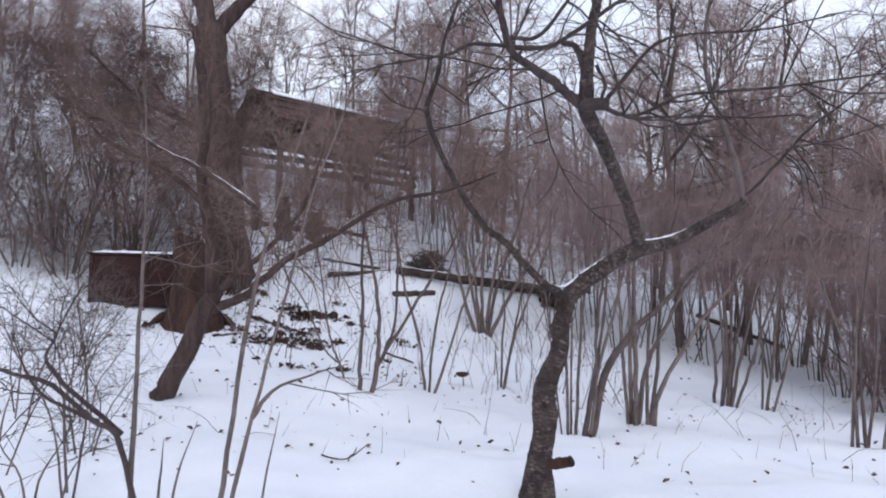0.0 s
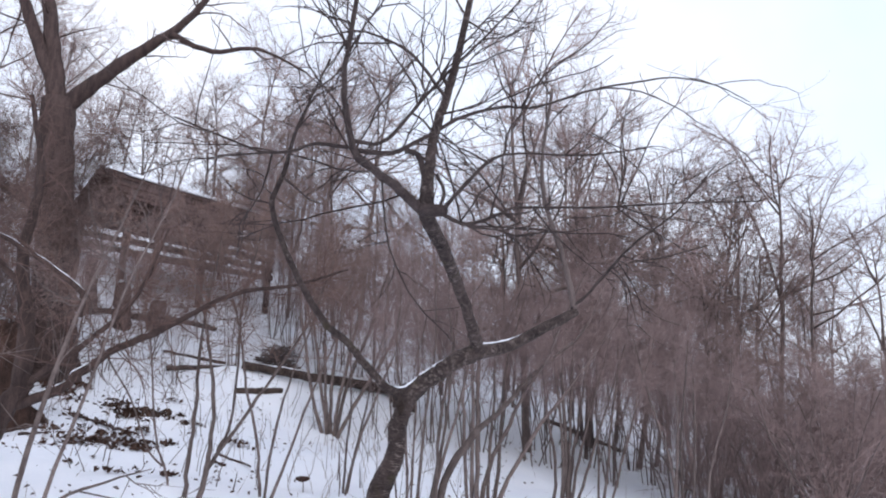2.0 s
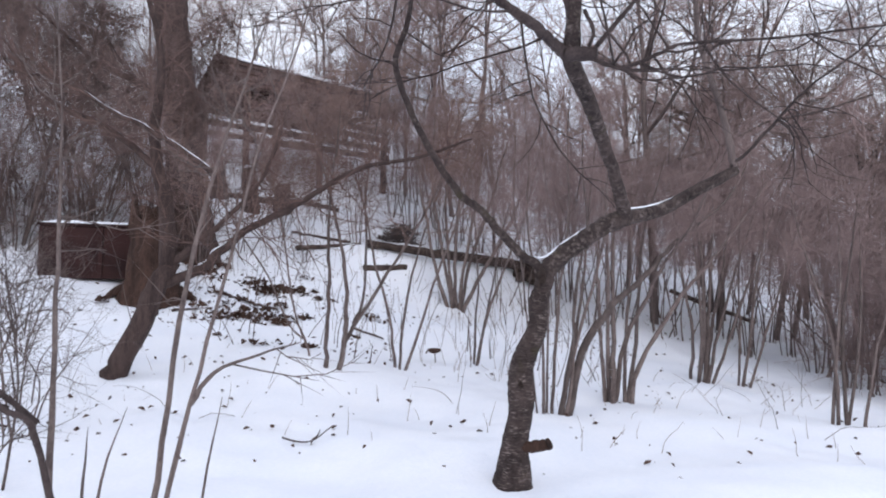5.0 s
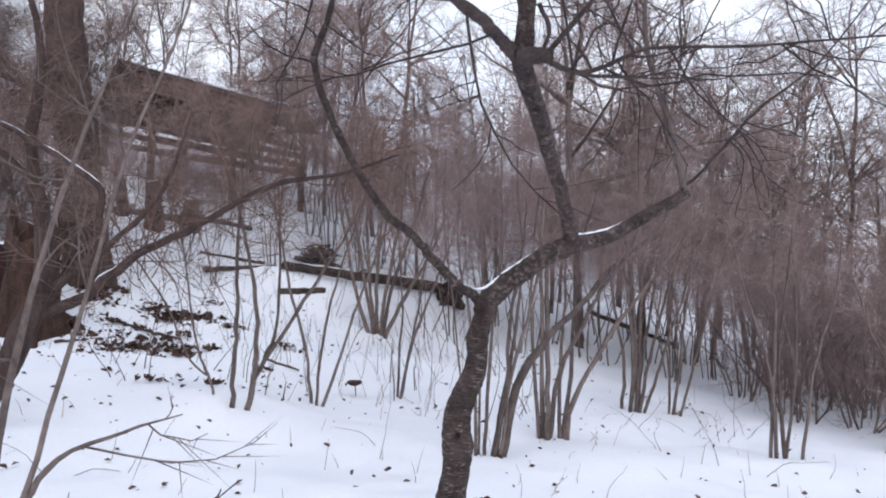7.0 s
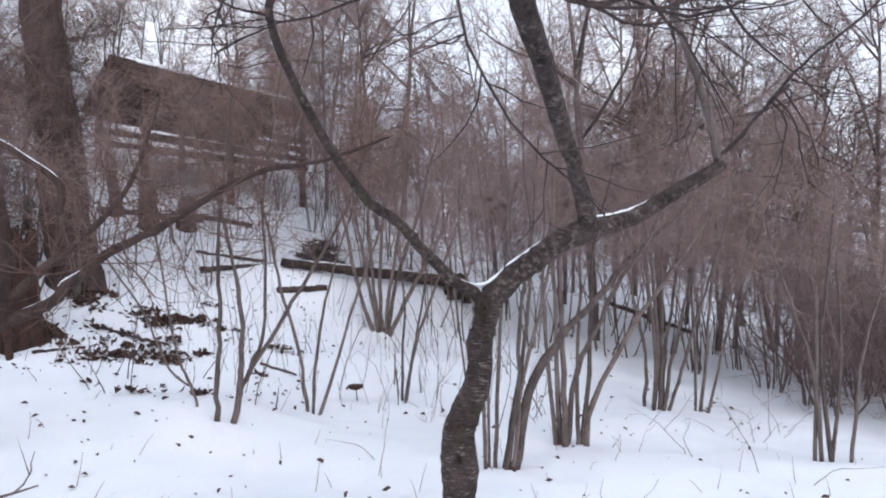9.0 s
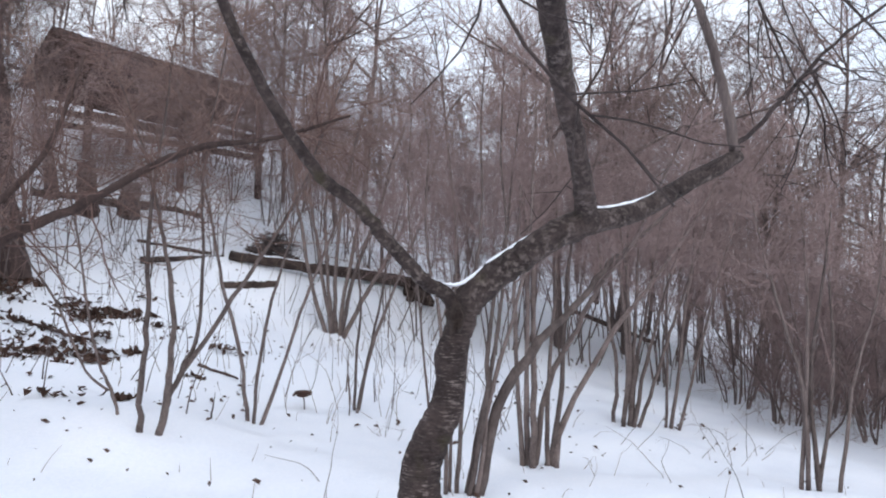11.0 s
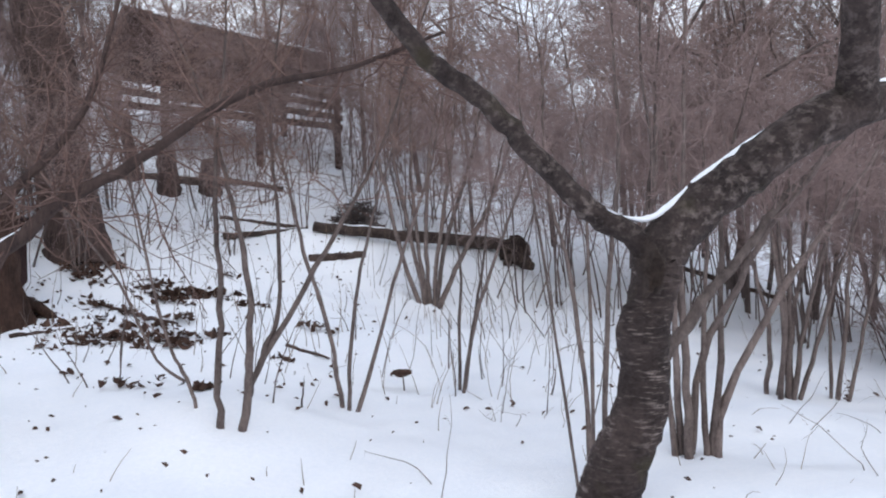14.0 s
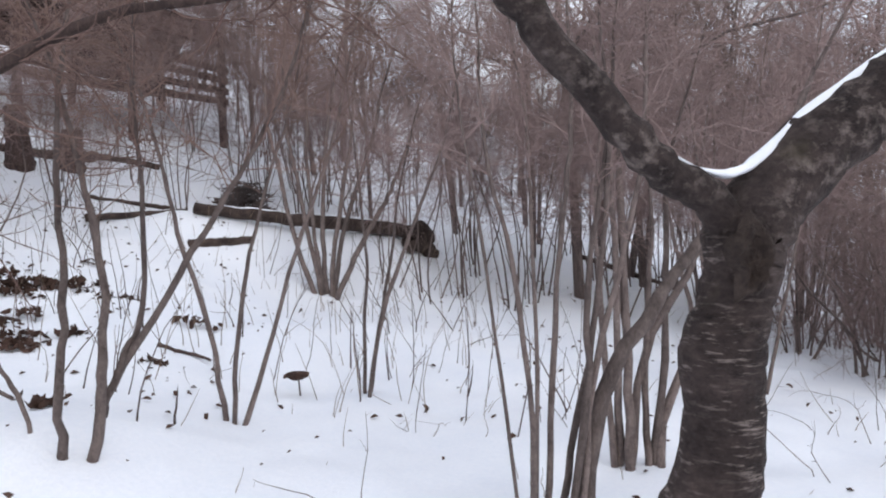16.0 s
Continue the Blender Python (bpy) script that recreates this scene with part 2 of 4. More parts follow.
def child(name, me, parent, label="", kind=""):
    ob = new(name, me)
    ob.parent = parent
    return tagged(ob, label, kind=kind)


def slab(name, size, mat, bevel=0.006):
    """A bevelled board as a mesh, centred on its origin."""
    bm = bmesh.new()
    bmesh.ops.create_cube(bm, size=1)
    bmesh.ops.scale(bm, vec=size, verts=bm.verts)
    bmesh.ops.bevel(bm, geom=list(bm.edges), offset=bevel, segments=1, affect="EDGES")
    me = bpy.data.meshes.new(name)
    bm.to_mesh(me)
    bm.free()
    me.materials.append(mat)
    return me


# ---- the snow-covered ground ----
def build_ground():
    rng = np.random.default_rng(3)
    near_x, near_y = np.arange(-8, 9.01, 0.09), np.arange(2.0, 17.01, 0.09)
    far = np.array([1.5, 3, 5, 8, 12, 18, 27, 40, 60, 90, 140, 220, 350])
    mid = np.array([0.15, 0.35, 0.6, 0.9])
    xs = np.concatenate([near_x[0] - far[::-1], near_x[0] - mid[::-1], near_x, near_x[-1] + mid, near_x[-1] + far])
    ys = np.concatenate([near_y[0] - far[::-1], near_y[0] - mid[::-1], near_y, near_y[-1] + mid, near_y[-1] + far])
    gx, gy = np.meshgrid(xs, ys)
    z = ground_z(gx, gy)
    for size, height in ((1.9, 0.026), (0.6, 0.008), (0.23, 0.006)):
        for _ in range(10):
            a, ph = rng.random() * 2 * math.pi, rng.random(2) * 6.28
            k = 2 * math.pi / (size * (0.7 + 0.6 * rng.random()))
            z = z + height * 0.35 * np.sin(k * (gx * math.cos(a) + gy * math.sin(a)) + ph[0] + 1.5 * np.sin(0.37 * k * (gy * math.cos(a) - gx * math.sin(a)) + ph[1]))
    nx, ny = len(xs), len(ys)
    idx = np.arange(nx * ny).reshape(ny, nx)
    faces = np.stack([idx[:-1, :-1], idx[:-1, 1:], idx[1:, 1:], idx[1:, :-1]], -1).reshape(-1, 4)
    me = mesh_of("ground", np.stack([gx, gy, z], -1).reshape(-1, 3).tolist(), faces.tolist(), SNOW)
    tagged(new("ground", me), "uneven white snow covering the sloping clearing", "snow ground", kind="structure")


build_ground()


# ---- the cherry tree in the clearing ----
def snow_strip(name, pts, rad, parent, rng, start, stop, width=0.62, height=0.35):
    """Snow that lies along the top of a limb between two shares of its length."""
    n = len(pts)
    a, b = int(start * (n - 1)), max(int(stop * (n - 1)), int(start * (n - 1)) + 3)
    fine = smooth_line(pts[a:b + 1], 4)
    r = np.interp(np.linspace(0, 1, len(fine)), np.linspace(0, 1, b + 1 - a), rad[a:b + 1])
    m = len(fine)
    f = np.linspace(0, 1, m)
    body = np.sin(np.pi * np.clip(f, 0.02, 0.98)) ** 0.4 * np.clip(0.72 + 0.24 * np.sin(f * 11 + rng.random() * 6) * np.sin(f * 5 + 1) + 0.10 * np.sin(f * 37 + rng.random() * 6) + 0.03 * rng.standard_normal(m), 0.5, 1)
    verts, faces, k = [], [], 8
    for i in range(m):
        t = fine[min(i + 1, m - 1)] - fine[max(i - 1, 0)]
        t = t / (np.linalg.norm(t) + 1e-9)
        s = np.cross(t, (0, 0, 1.0))
        s = s / (np.linalg.norm(s) + 1e-9)
        u = np.cross(s, t)
        for q in range(k):
            ang = math.pi * 2 * q / k
            w = width * r[i] * body[i] * math.cos(ang)
            h = height * r[i] * body[i] * (1.5 if math.sin(ang) > 0 else 0.9) * math.sin(ang)
            verts.append((fine[i] + s * w + u * (r[i] * 0.91 + h)).tolist())
    for i in range(m - 1):
        for q in range(k):
            j = (q + 1) % k
            faces.append((i * k + q, i * k + j, (i + 1) * k + j, (i + 1) * k + q))
    faces.append(tuple(range(k - 1, -1, -1)))
    faces.append(tuple(range((m - 1) * k, m * k)))
    return child(name, mesh_of(name, verts, faces, SNOW), parent, "strip of white snow")


def local(lines, x, y, z):
    return [(pts - np.array((x, y, z)), rad) for pts, rad in lines]


def knot_hole(parent, at, wide, tall, seed):
    """A swollen ragged lip round a dark rotten dish, on the side of a trunk."""
    rng = np.random.default_rng(seed)
    rings, k = 9, 20
    lobes = 1 + 0.10 * rng.standard_normal(k) + 0.28 * np.sin(np.arange(k) * 0.63 + 1.3) * np.sin(np.arange(k) * 0.94)
    verts, faces = [(0, -0.004, 0)], []
    for i in range(1, rings + 1):
        f = i / rings
        for q in range(k):
            a = 2 * math.pi * q / k
            out = 0.015 * math.exp(-((f - 0.68) / 0.17) ** 2) * lobes[(q * 3) % k] - 0.05 * max(f - 0.8, 0) + 0.004
            verts.append((wide * f * lobes[q] * math.cos(a), -out - 0.002 * rng.standard_normal(), tall * f * lobes[q] * math.sin(a)))
    faces += [(0, 1 + q, 1 + (q + 1) % k) for q in range(k)]
    for i in range(rings - 1):
        for q in range(k):
            a, b = 1 + i * k, 1 + (i + 1) * k
            faces.append((a + q, b + q, b + (q + 1) % k, a + (q + 1) % k))
    ob = child("knot_hole", mesh_of("knot_hole", verts, faces, DARK_WOOD), parent, "dark rotten reddish knot hole")
    ob.location = at


def build_cherry():
    rng = np.random.default_rng(11)
    bx, by, bz = 0.70, 5.03, 0.0
    tree = thing("cherry_tree", bx, by, bz, "old leaning cherry tree with dark banded bark and bare twigs", "tree")

    def limb(points, r0, r1, steps=6, wobble=0.10):
        return limb_line(points, r0, r1, rng, steps, wobble)

    trunk = limb([(0.68, 5.03, -0.12), (0.69, 5.03, 0.06), (0.695, 5.03, 0.22), (0.722, 5.03, 0.38), (0.732, 5.03, 0.50), (0.722, 5.03, 0.62), (0.735, 5.03, 0.73),
                  (0.77, 5.03, 0.83), (0.818, 5.03, 0.93), (0.835, 5.03, 1.03), (0.832, 5.03, 1.13), (0.855, 5.03, 1.21), (0.872, 5.03, 1.27), (0.872, 5.03, 1.32)], 0.08, 0.08, wobble=0.02)
    girth = np.interp(trunk[0][:, 2], (-0.1, 0.06, 0.2, 0.4, 0.53, 0.62, 0.75, 0.93, 1.05, 1.13, 1.21, 1.29, 1.37), (0.14, 0.112, 0.085, 0.078, 0.090, 0.081, 0.075, 0.066, 0.060, 0.066, 0.055, 0.060, 0.064))
    trunk = (trunk[0], girth)
    right = limb([(0.86, 5.03, 1.29), (0.93, 5.03, 1.385), (1.05, 5.02, 1.485), (1.20, 4.995, 1.595), (1.35, 5.0, 1.668), (1.62, 5.07, 1.738),
                  (1.88, 5.13, 1.875), (2.18, 5.20, 2.035)], 0.057, 0.030, wobble=0.05)
    along = np.linspace(0, 1, len(right[0]))
    right = (right[0], np.interp(along, (0, 0.08, 0.22, 0.42, 0.55, 0.64, 0.8, 0.94, 1), (0.060, 0.063, 0.060, 0.057, 0.062, 0.048, 0.041, 0.039, 0.031)))
    right_tip = limb([(2.14, 5.19, 2.05), (2.36, 5.15, 2.28), (2.58, 5.08, 2.55), (2.95, 5.0, 2.86), (3.3, 4.95, 3.3)], 0.013, 0.004, wobble=0.4)
    left = limb([(0.87, 5.03, 1.29), (0.80, 5.02, 1.37), (0.70, 5.01, 1.44), (0.57, 5.0, 1.57), (0.45, 5.0, 1.70), (0.28, 4.95, 1.83), (0.09, 4.88, 2.10),
                 (-0.03, 4.78, 2.33), (-0.10, 4.6, 2.52), (-0.03, 4.45, 2.70), (0.03, 4.35, 2.95), (0.2, 4.2, 3.37)], 0.037, 0.020, wobble=0.08)
    left = (left[0], np.interp(left[0][:, 2], (1.3, 1.6, 2.1, 2.5, 2.7, 2.95, 3.37), (0.031, 0.026, 0.021, 0.018, 0.015, 0.010, 0.005)))
    stem = limb([(1.38, 5.0, 1.65), (1.345, 4.94, 1.74), (1.255, 4.79, 1.90), (1.13, 4.62, 2.10), (0.98, 4.32, 2.25), (0.82, 4.0, 2.36), (0.79, 3.85, 2.48),
                 (0.79, 3.8, 2.60), (0.81, 3.78, 2.80), (0.86, 3.76, 2.99), (0.91, 3.75, 3.22), (0.97, 3.7, 3.6)], 0.034, 0.016, wobble=0.06)
    stem = (stem[0], np.interp(stem[0][:, 2], (1.66, 1.76, 1.9, 2.1, 2.3, 2.40, 2.5, 2.7, 3.6), (0.054, 0.043, 0.037, 0.039, 0.044, 0.047, 0.036, 0.028, 0.017)))
    upright = limb([(2.17, 5.2, 2.03), (2.12, 5.2, 2.28), (2.04, 5.2, 2.56), (1.96, 5.2, 2.78), (1.90, 5.18, 3.0), (1.89, 5.15, 3.3), (1.95, 5.1, 3.8)], 0.025, 0.012, wobble=0.08)
    stub = limb([(0.77, 3.90, 2.38), (0.85, 3.87, 2.37), (0.905, 3.85, 2.37)], 0.038, 0.032, wobble=0.05)
    high_left = limb([(0.79, 3.95, 2.38), (0.70, 3.87, 2.42), (0.60, 3.8, 2.47), (0.47, 3.75, 2.54), (0.38, 3.72, 2.60), (0.33, 3.7, 2.75), (0.29, 3.66, 2.97), (0.31, 3.6, 3.28), (0.36, 3.5, 3.7)], 0.030, 0.011)
    high_arch = limb([(0.38, 3.72, 2.62), (0.57, 3.76, 2.64), (0.67, 3.78, 2.70), (0.82, 3.8, 2.81), (0.98, 3.8, 2.92), (1.21, 3.8, 3.0), (1.4, 3.82, 3.03), (1.75, 3.82, 3.18), (2.05, 3.84, 3.28),
                      (2.3, 3.84, 3.34), (2.58, 3.85, 3.33), (2.82, 3.86, 3.25)], 0.015, 0.003)
    elbow = limb([(0.65, 3.78, 2.67), (0.72, 3.8, 2.66), (0.76, 3.82, 2.58), (0.78, 3.84, 2.48)], 0.016, 0.019, wobble=0.05)
    left_going = limb([(0.36, 3.72, 2.63), (0.17, 3.68, 2.62), (0.06, 3.65, 2.56), (-0.08, 3.6, 2.52), (-0.21, 3.55, 2.54), (-0.5, 3.5, 2.62)], 0.011, 0.004)
    rising = limb([(0.37, 3.72, 2.67), (0.52, 3.74, 2.69), (0.66, 3.76, 2.87), (0.76, 3.78, 3.02), (0.91, 3.8, 3.22), (1.09, 3.8, 3.43), (1.3, 3.8, 3.7)], 0.012, 0.005)
    arch = limb([(0.86, 3.74, 2.98), (0.71, 3.7, 3.14), (0.60, 3.66, 3.21), (0.42, 3.62, 3.25), (0.31, 3.6, 3.24), (0.13, 3.56, 3.15)], 0.010, 0.004)
    low_right = limb([(0.90, 3.86, 2.34), (0.96, 3.84, 2.31), (1.05, 3.82, 2.30), (1.19, 3.8, 2.36), (1.32, 3.8, 2.41), (1.76, 3.8, 2.45), (2.29, 3.78, 2.52), (2.71, 3.76, 2.56)], 0.013, 0.004)
    mid_right = limb([(0.90, 3.85, 2.40), (1.04, 3.82, 2.57), (1.15, 3.8, 2.68), (1.31, 3.8, 2.73), (1.68, 3.78, 2.75), (2.05, 3.75, 2.82)], 0.012, 0.004)
    loop = limb([(0.83, 3.80, 2.56), (0.88, 3.82, 2.47), (0.87, 3.85, 2.40)], 0.010, 0.009)
    cut = limb([(0.72, 5.0, 0.205), (0.83, 4.97, 0.215), (0.90, 4.95, 0.235)], 0.040, 0.037, wobble=0.05)
    named = [("trunk", [trunk], 18, CHERRY), ("limb", [right], 14, CHERRY_LIMB), ("limb", [left], 12, CHERRY_LIMB), ("limb", [stem], 12, CHERRY_LIMB),
             ("branch", [right_tip], 8, LIMB), ("branch", [stub], 10, LIMB), ("branch", [high_left], 9, LIMB), ("branch", [high_arch], 8, LIMB),
             ("branch", [low_right], 8, LIMB), ("branch", [mid_right], 8, LIMB), ("branch", [loop], 8, LIMB), ("branch", [elbow], 8, LIMB), ("branch", [left_going], 8, LIMB),
             ("branch", [rising], 8, LIMB), ("branch", [arch], 8, LIMB), ("limb", [upright], 10, TREE_BARK), ("cut_stub", [cut], 12, ROT)]
    for name, lines, sides, mat in named:
        child(name, strands_mesh(name, local(lines, bx, by, bz), sides, mat, 0.018 if sides > 9 else 0.0, rng), tree)
    carriers = [high_left, high_arch, low_right, mid_right, left_going, rising, arch, right_tip, (upright[0][14:], upright[1][14:]), (stem[0][-24:], stem[1][-24:]), (left[0][-22:], left[1][-22:])]
    first = shoots(carriers, 8.0, 0.95, 0.0065, rng, 0.08, 0.9, 0.0, 9, 0.16)
    second = shoots(first, 8, 0.42, 0.0036, rng, 0.12, 0.9, 0.02, 5, 0.2)
    third = shoots(second, 5, 0.16, 0.002, rng, 0.1, 0.9, 0.02, 2, 0.16)
    low = shoots([right], 3, 0.35, 0.004, rng, 0.4, 0.9, 0.05, 4, 0.15)
    child("twig_growth", strands_mesh("twig_growth", local(first + low, bx, by, bz), 5, LIMB), tree, kind="stuff")
    child("twig_growth", twig_mesh("twig_growth", local(second, bx, by, bz), local(third, bx, by, bz), 3, LIMB), tree, kind="stuff")
    knot_hole(tree, (0.838 - bx, 4.966 - by, 1.275 - bz), 0.036, 0.062, 5)
    knot_hole(tree, (0.715 - bx, 4.952 - by, 0.60 - bz), 0.020, 0.024, 6)
    lr, ll = local([right], bx, by, bz)[0], local([left], bx, by, bz)[0]
    nl, nr = len(ll[0]), len(lr[0])
    over_left = list(range(int(0.17 * nl), int(0.085 * nl), -1))
    over_right = list(range(int(0.13 * nr), int(0.62 * nr)))
    run = np.vstack([ll[0][over_left] - (0, 0, 0.004), [(0.135, -0.01, 1.335), (0.165, -0.015, 1.325), (0.20, -0.01, 1.345)], lr[0][over_right]])
    size = np.concatenate([ll[1][over_left], [0.060, 0.068, 0.066], lr[1][over_right]])
    for _ in range(14):
        run[1:-1] = 0.5 * run[1:-1] + 0.25 * (run[:-2] + run[2:])
        size[1:-1] = 0.5 * size[1:-1] + 0.25 * (size[:-2] + size[2:])
    snow_strip("snow", run[::3], size[::3], tree, rng, 0, 1, 0.32, 0.17)
    snow_strip("snow", *lr, tree, rng, 0.585, 0.80, 0.40, 0.20)
    return tree


build_cherry()


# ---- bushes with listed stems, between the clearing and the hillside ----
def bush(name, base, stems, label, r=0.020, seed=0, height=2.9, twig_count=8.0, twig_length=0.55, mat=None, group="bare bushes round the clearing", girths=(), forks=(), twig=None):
    """stems: each a few (x, z) marks in the plane of the bush, after which the shoot grows on to the height given."""
    rng = np.random.default_rng(100 + seed)
    x0, y0 = base
    z0 = gz(x0, y0)
    ob = thing(name, x0, y0, z0, label, "bush", group)
    lines = []
    for number, marks in enumerate(stems):
        girth = girths[number] if number < len(girths) else 1.0
        pts = [np.array((mx, y0 + (0.05 if number not in forks else 0.03) * rng.standard_normal(), mz)) for mx, mz in marks]
        rooted = number not in forks and pts[0][2] < z0 + 0.25
        if rooted:
            pts[0][2] = gz(pts[0][0], pts[0][1]) - 0.06
        way = pts[-1] - pts[-2]
        way = way / np.linalg.norm(way)
        lean = rng.standard_normal() * 0.25
        for _ in range(9 if rooted or number in forks else 0):
            if pts[-1][2] > z0 + height:
                break
            way = way + rng.standard_normal(3) * 0.08 + (0, lean * 0.1, 0.10)
            way = way / np.linalg.norm(way)
            pts.append(pts[-1] + way * 0.4)
        lines.append(limb_line(pts, r * (0.8 + 0.4 * rng.random()) * girth * (1 if rooted else 0.7), r * 0.12, rng, 4, 0.25))
    lines = local(lines, x0, y0, z0)
    for line in lines:
        child("stem", strands_mesh("stem", [line], 8, mat or HAZEL, 0.04, rng), ob)
    if twig_count:
        first = shoots(lines, twig_count * 2.4, twig_length * 1.2, 0.0040, rng, 0.40, 0.95, 0.03, 5, 0.2, 0.55)
        second = shoots(first, 20, twig_length * 0.6, 0.0024, rng, 0.05, 0.95, 0.02, 2, 0.18, 0.5)
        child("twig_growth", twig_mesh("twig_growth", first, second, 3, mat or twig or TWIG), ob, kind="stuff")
    return ob


bush("hazel_bush", (-0.86, 7.75), [[(-0.92, 0.2), (-0.925, 0.6), (-0.93, 1.03), (-0.95, 1.55)], [(-0.81, 0.2), (-0.75, 0.52), (-0.73, 0.76), (-0.75, 1.05), (-0.81, 1.5)],
     [(-0.765, 0.46), (-0.70, 0.63), (-0.45, 1.05), (-0.19, 1.48)], [(-0.68, 0.66), (-0.65, 0.78), (-0.57, 1.0), (-0.55, 1.6)]],
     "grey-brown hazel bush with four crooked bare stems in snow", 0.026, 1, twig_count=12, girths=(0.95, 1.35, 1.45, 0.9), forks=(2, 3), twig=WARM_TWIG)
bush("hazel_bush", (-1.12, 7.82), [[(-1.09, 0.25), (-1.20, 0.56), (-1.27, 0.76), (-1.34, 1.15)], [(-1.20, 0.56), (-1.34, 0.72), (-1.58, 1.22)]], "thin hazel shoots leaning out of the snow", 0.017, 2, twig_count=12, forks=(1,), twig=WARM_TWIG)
bush("hazel_bush", (-0.22, 8.72), [[(-0.27, 0.16), (-0.35, 0.75), (-0.54, 1.38)], [(-0.22, 0.15), (-0.20, 0.54), (-0.12, 1.13), (-0.04, 1.47)],
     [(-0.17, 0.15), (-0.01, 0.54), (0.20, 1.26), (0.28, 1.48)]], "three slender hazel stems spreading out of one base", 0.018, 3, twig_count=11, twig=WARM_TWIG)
bush("hazel_bush", (0.71, 9.45), [[(0.71, 0.11), (0.71, 0.62), (0.74, 1.11), (0.72, 1.4)], [(0.72, 0.13), (0.83, 0.62), (0.95, 1.25), (0.99, 1.6)],
     [(0.74, 0.13), (0.86, 0.7), (1.05, 1.3)]], "slim hazel bush with straight bare stems", 0.018, 4)
bush("hazel_bush", (0.58, 13.0), [[(0.46, 0.6), (0.24, 1.19), (0.0, 2.28)], [(0.52, 0.6), (0.28, 1.9), (0.15, 2.52)], [(0.60, 0.57), (0.55, 1.35), (0.58, 2.29), (0.7, 3.15)],
     [(0.66, 0.6), (0.79, 1.35), (1.25, 2.77)], [(0.64, 0.6), (0.70, 1.3), (0.9, 2.4)], [(0.56, 0.6), (0.46, 1.3), (0.36, 2.4)], [(0.7, 0.6), (0.95, 1.1), (1.3, 1.7)]],
     "dense hazel clump growing in front of the fallen log", 0.032, 5, 3.6)
bush("hazel_bush", (2.06, 7.65), [[(1.96, 0.0), (1.87, 0.94), (1.85, 1.38)], [(2.02, 0.0), (2.02, 0.61), (2.01, 1.5)], [(2.05, 0.0), (2.15, 0.61), (2.33, 1.09)],
     [(2.14, 0.0), (2.16, 0.41), (2.16, 0.93)], [(2.21, 0.0), (2.28, 0.36), (2.70, 1.08), (2.87, 1.27)],
     [(2.0, 0.0), (1.96, 0.7), (1.95, 1.5)], [(2.17, 0.0), (2.24, 0.6), (2.30, 1.4)]], "hazel bush with a spreading fan of bare stems", 0.026, 6, 2.5)
bush("hazel_bush", (1.32, 6.95), [[(1.20, 0.0), (1.17, 0.5), (1.12, 1.2)], [(1.28, 0.0), (1.29, 0.5), (1.33, 1.3)], [(1.36, 0.0), (1.44, 0.46), (1.52, 1.0), (1.55, 1.45)],
     [(1.40, 0.0), (1.55, 0.55), (1.80, 1.0), (1.93, 1.1)], [(1.34, 0.0), (1.44, 0.6), (1.47, 1.1), (1.51, 1.4)],
     [(1.24, 0.0), (1.22, 0.7), (1.25, 1.4)], [(1.38, 0.0), (1.50, 0.7), (1.66, 1.3)], [(1.14, 0.0), (1.04, 0.7), (0.96, 1.4)]], "hazel bush standing close behind the cherry tree", 0.019, 7, girths=(0.7, 0.8, 1.3, 1.9, 1.2, 0.7, 1.0, 0.5))
bush("hazel_bush", (3.62, 9.27), [[(3.5, 0.0), (3.46, 0.6), (3.4, 1.1)], [(3.58, 0.0), (3.60, 0.6), (3.56, 1.2)], [(3.66, 0.0), (3.75, 0.5), (3.82, 1.0)],
     [(3.7, 0.0), (3.9, 0.4), (4.05, 0.95)], [(3.62, 0.0), (3.68, 0.7), (3.70, 1.3)],
     [(3.54, 0.0), (3.53, 0.7), (3.50, 1.4)], [(3.64, 0.0), (3.80, 0.6), (3.94, 1.3)], [(3.68, 0.0), (3.66, 0.6), (3.60, 1.2)]], "many-stemmed hazel bush at the edge of the clearing", 0.027, 8, 2.5)
bush("hazel_bush", (4.2, 9.45), [[(4.15, 0.0), (4.17, 0.6), (4.12, 1.1)], [(4.25, 0.0), (4.45, 0.4), (4.6, 0.8)], [(4.2, 0.0), (4.3, 0.7), (4.4, 1.4)]],
     "sparse hazel bush with dark bare stems", 0.020, 9)
bush("hazel_bush", (4.05, 7.05), [[(3.95, 0.0), (3.98, 0.6), (4.05, 1.2)], [(4.03, 0.0), (4.06, 0.7), (4.04, 1.4)], [(4.1, 0.0), (4.15, 0.8), (4.25, 1.5)], [(4.16, 0.0), (4.32, 0.7), (4.55, 1.3)],
     [(4.0, 0.0), (3.9, 0.7), (3.7, 1.4)]], "close-grown hazel clump on the falling side", 0.017, 10, 2.1)
bush("sapling", (-1.25, 3.15), [[(-1.16, 0.02), (-1.20, 0.46), (-1.31, 0.72), (-1.39, 0.79), (-1.60, 0.93), (-1.85, 0.96)], [(-1.31, 0.72), (-1.56, 1.0), (-1.61, 1.12), (-1.50, 1.37)],
     [(-1.40, 0.78), (-1.68, 0.9), (-1.86, 1.14)]], "small crooked grey sapling with twisting branches", 0.016, 11, 1.6, 8, 0.42, LIMB)
bush("sapling", (-2.35, 4.7), [[(-2.32, 0.0), (-2.28, 0.6), (-2.34, 1.2)], [(-2.36, 0.0), (-2.5, 0.5), (-2.75, 0.9)], [(-2.4, 0.0), (-2.42, 0.6), (-2.3, 1.0)]],
     "thin grey sapling with fine twigs in snow", 0.009, 14, 1.3, 7, 0.4, HAZEL)
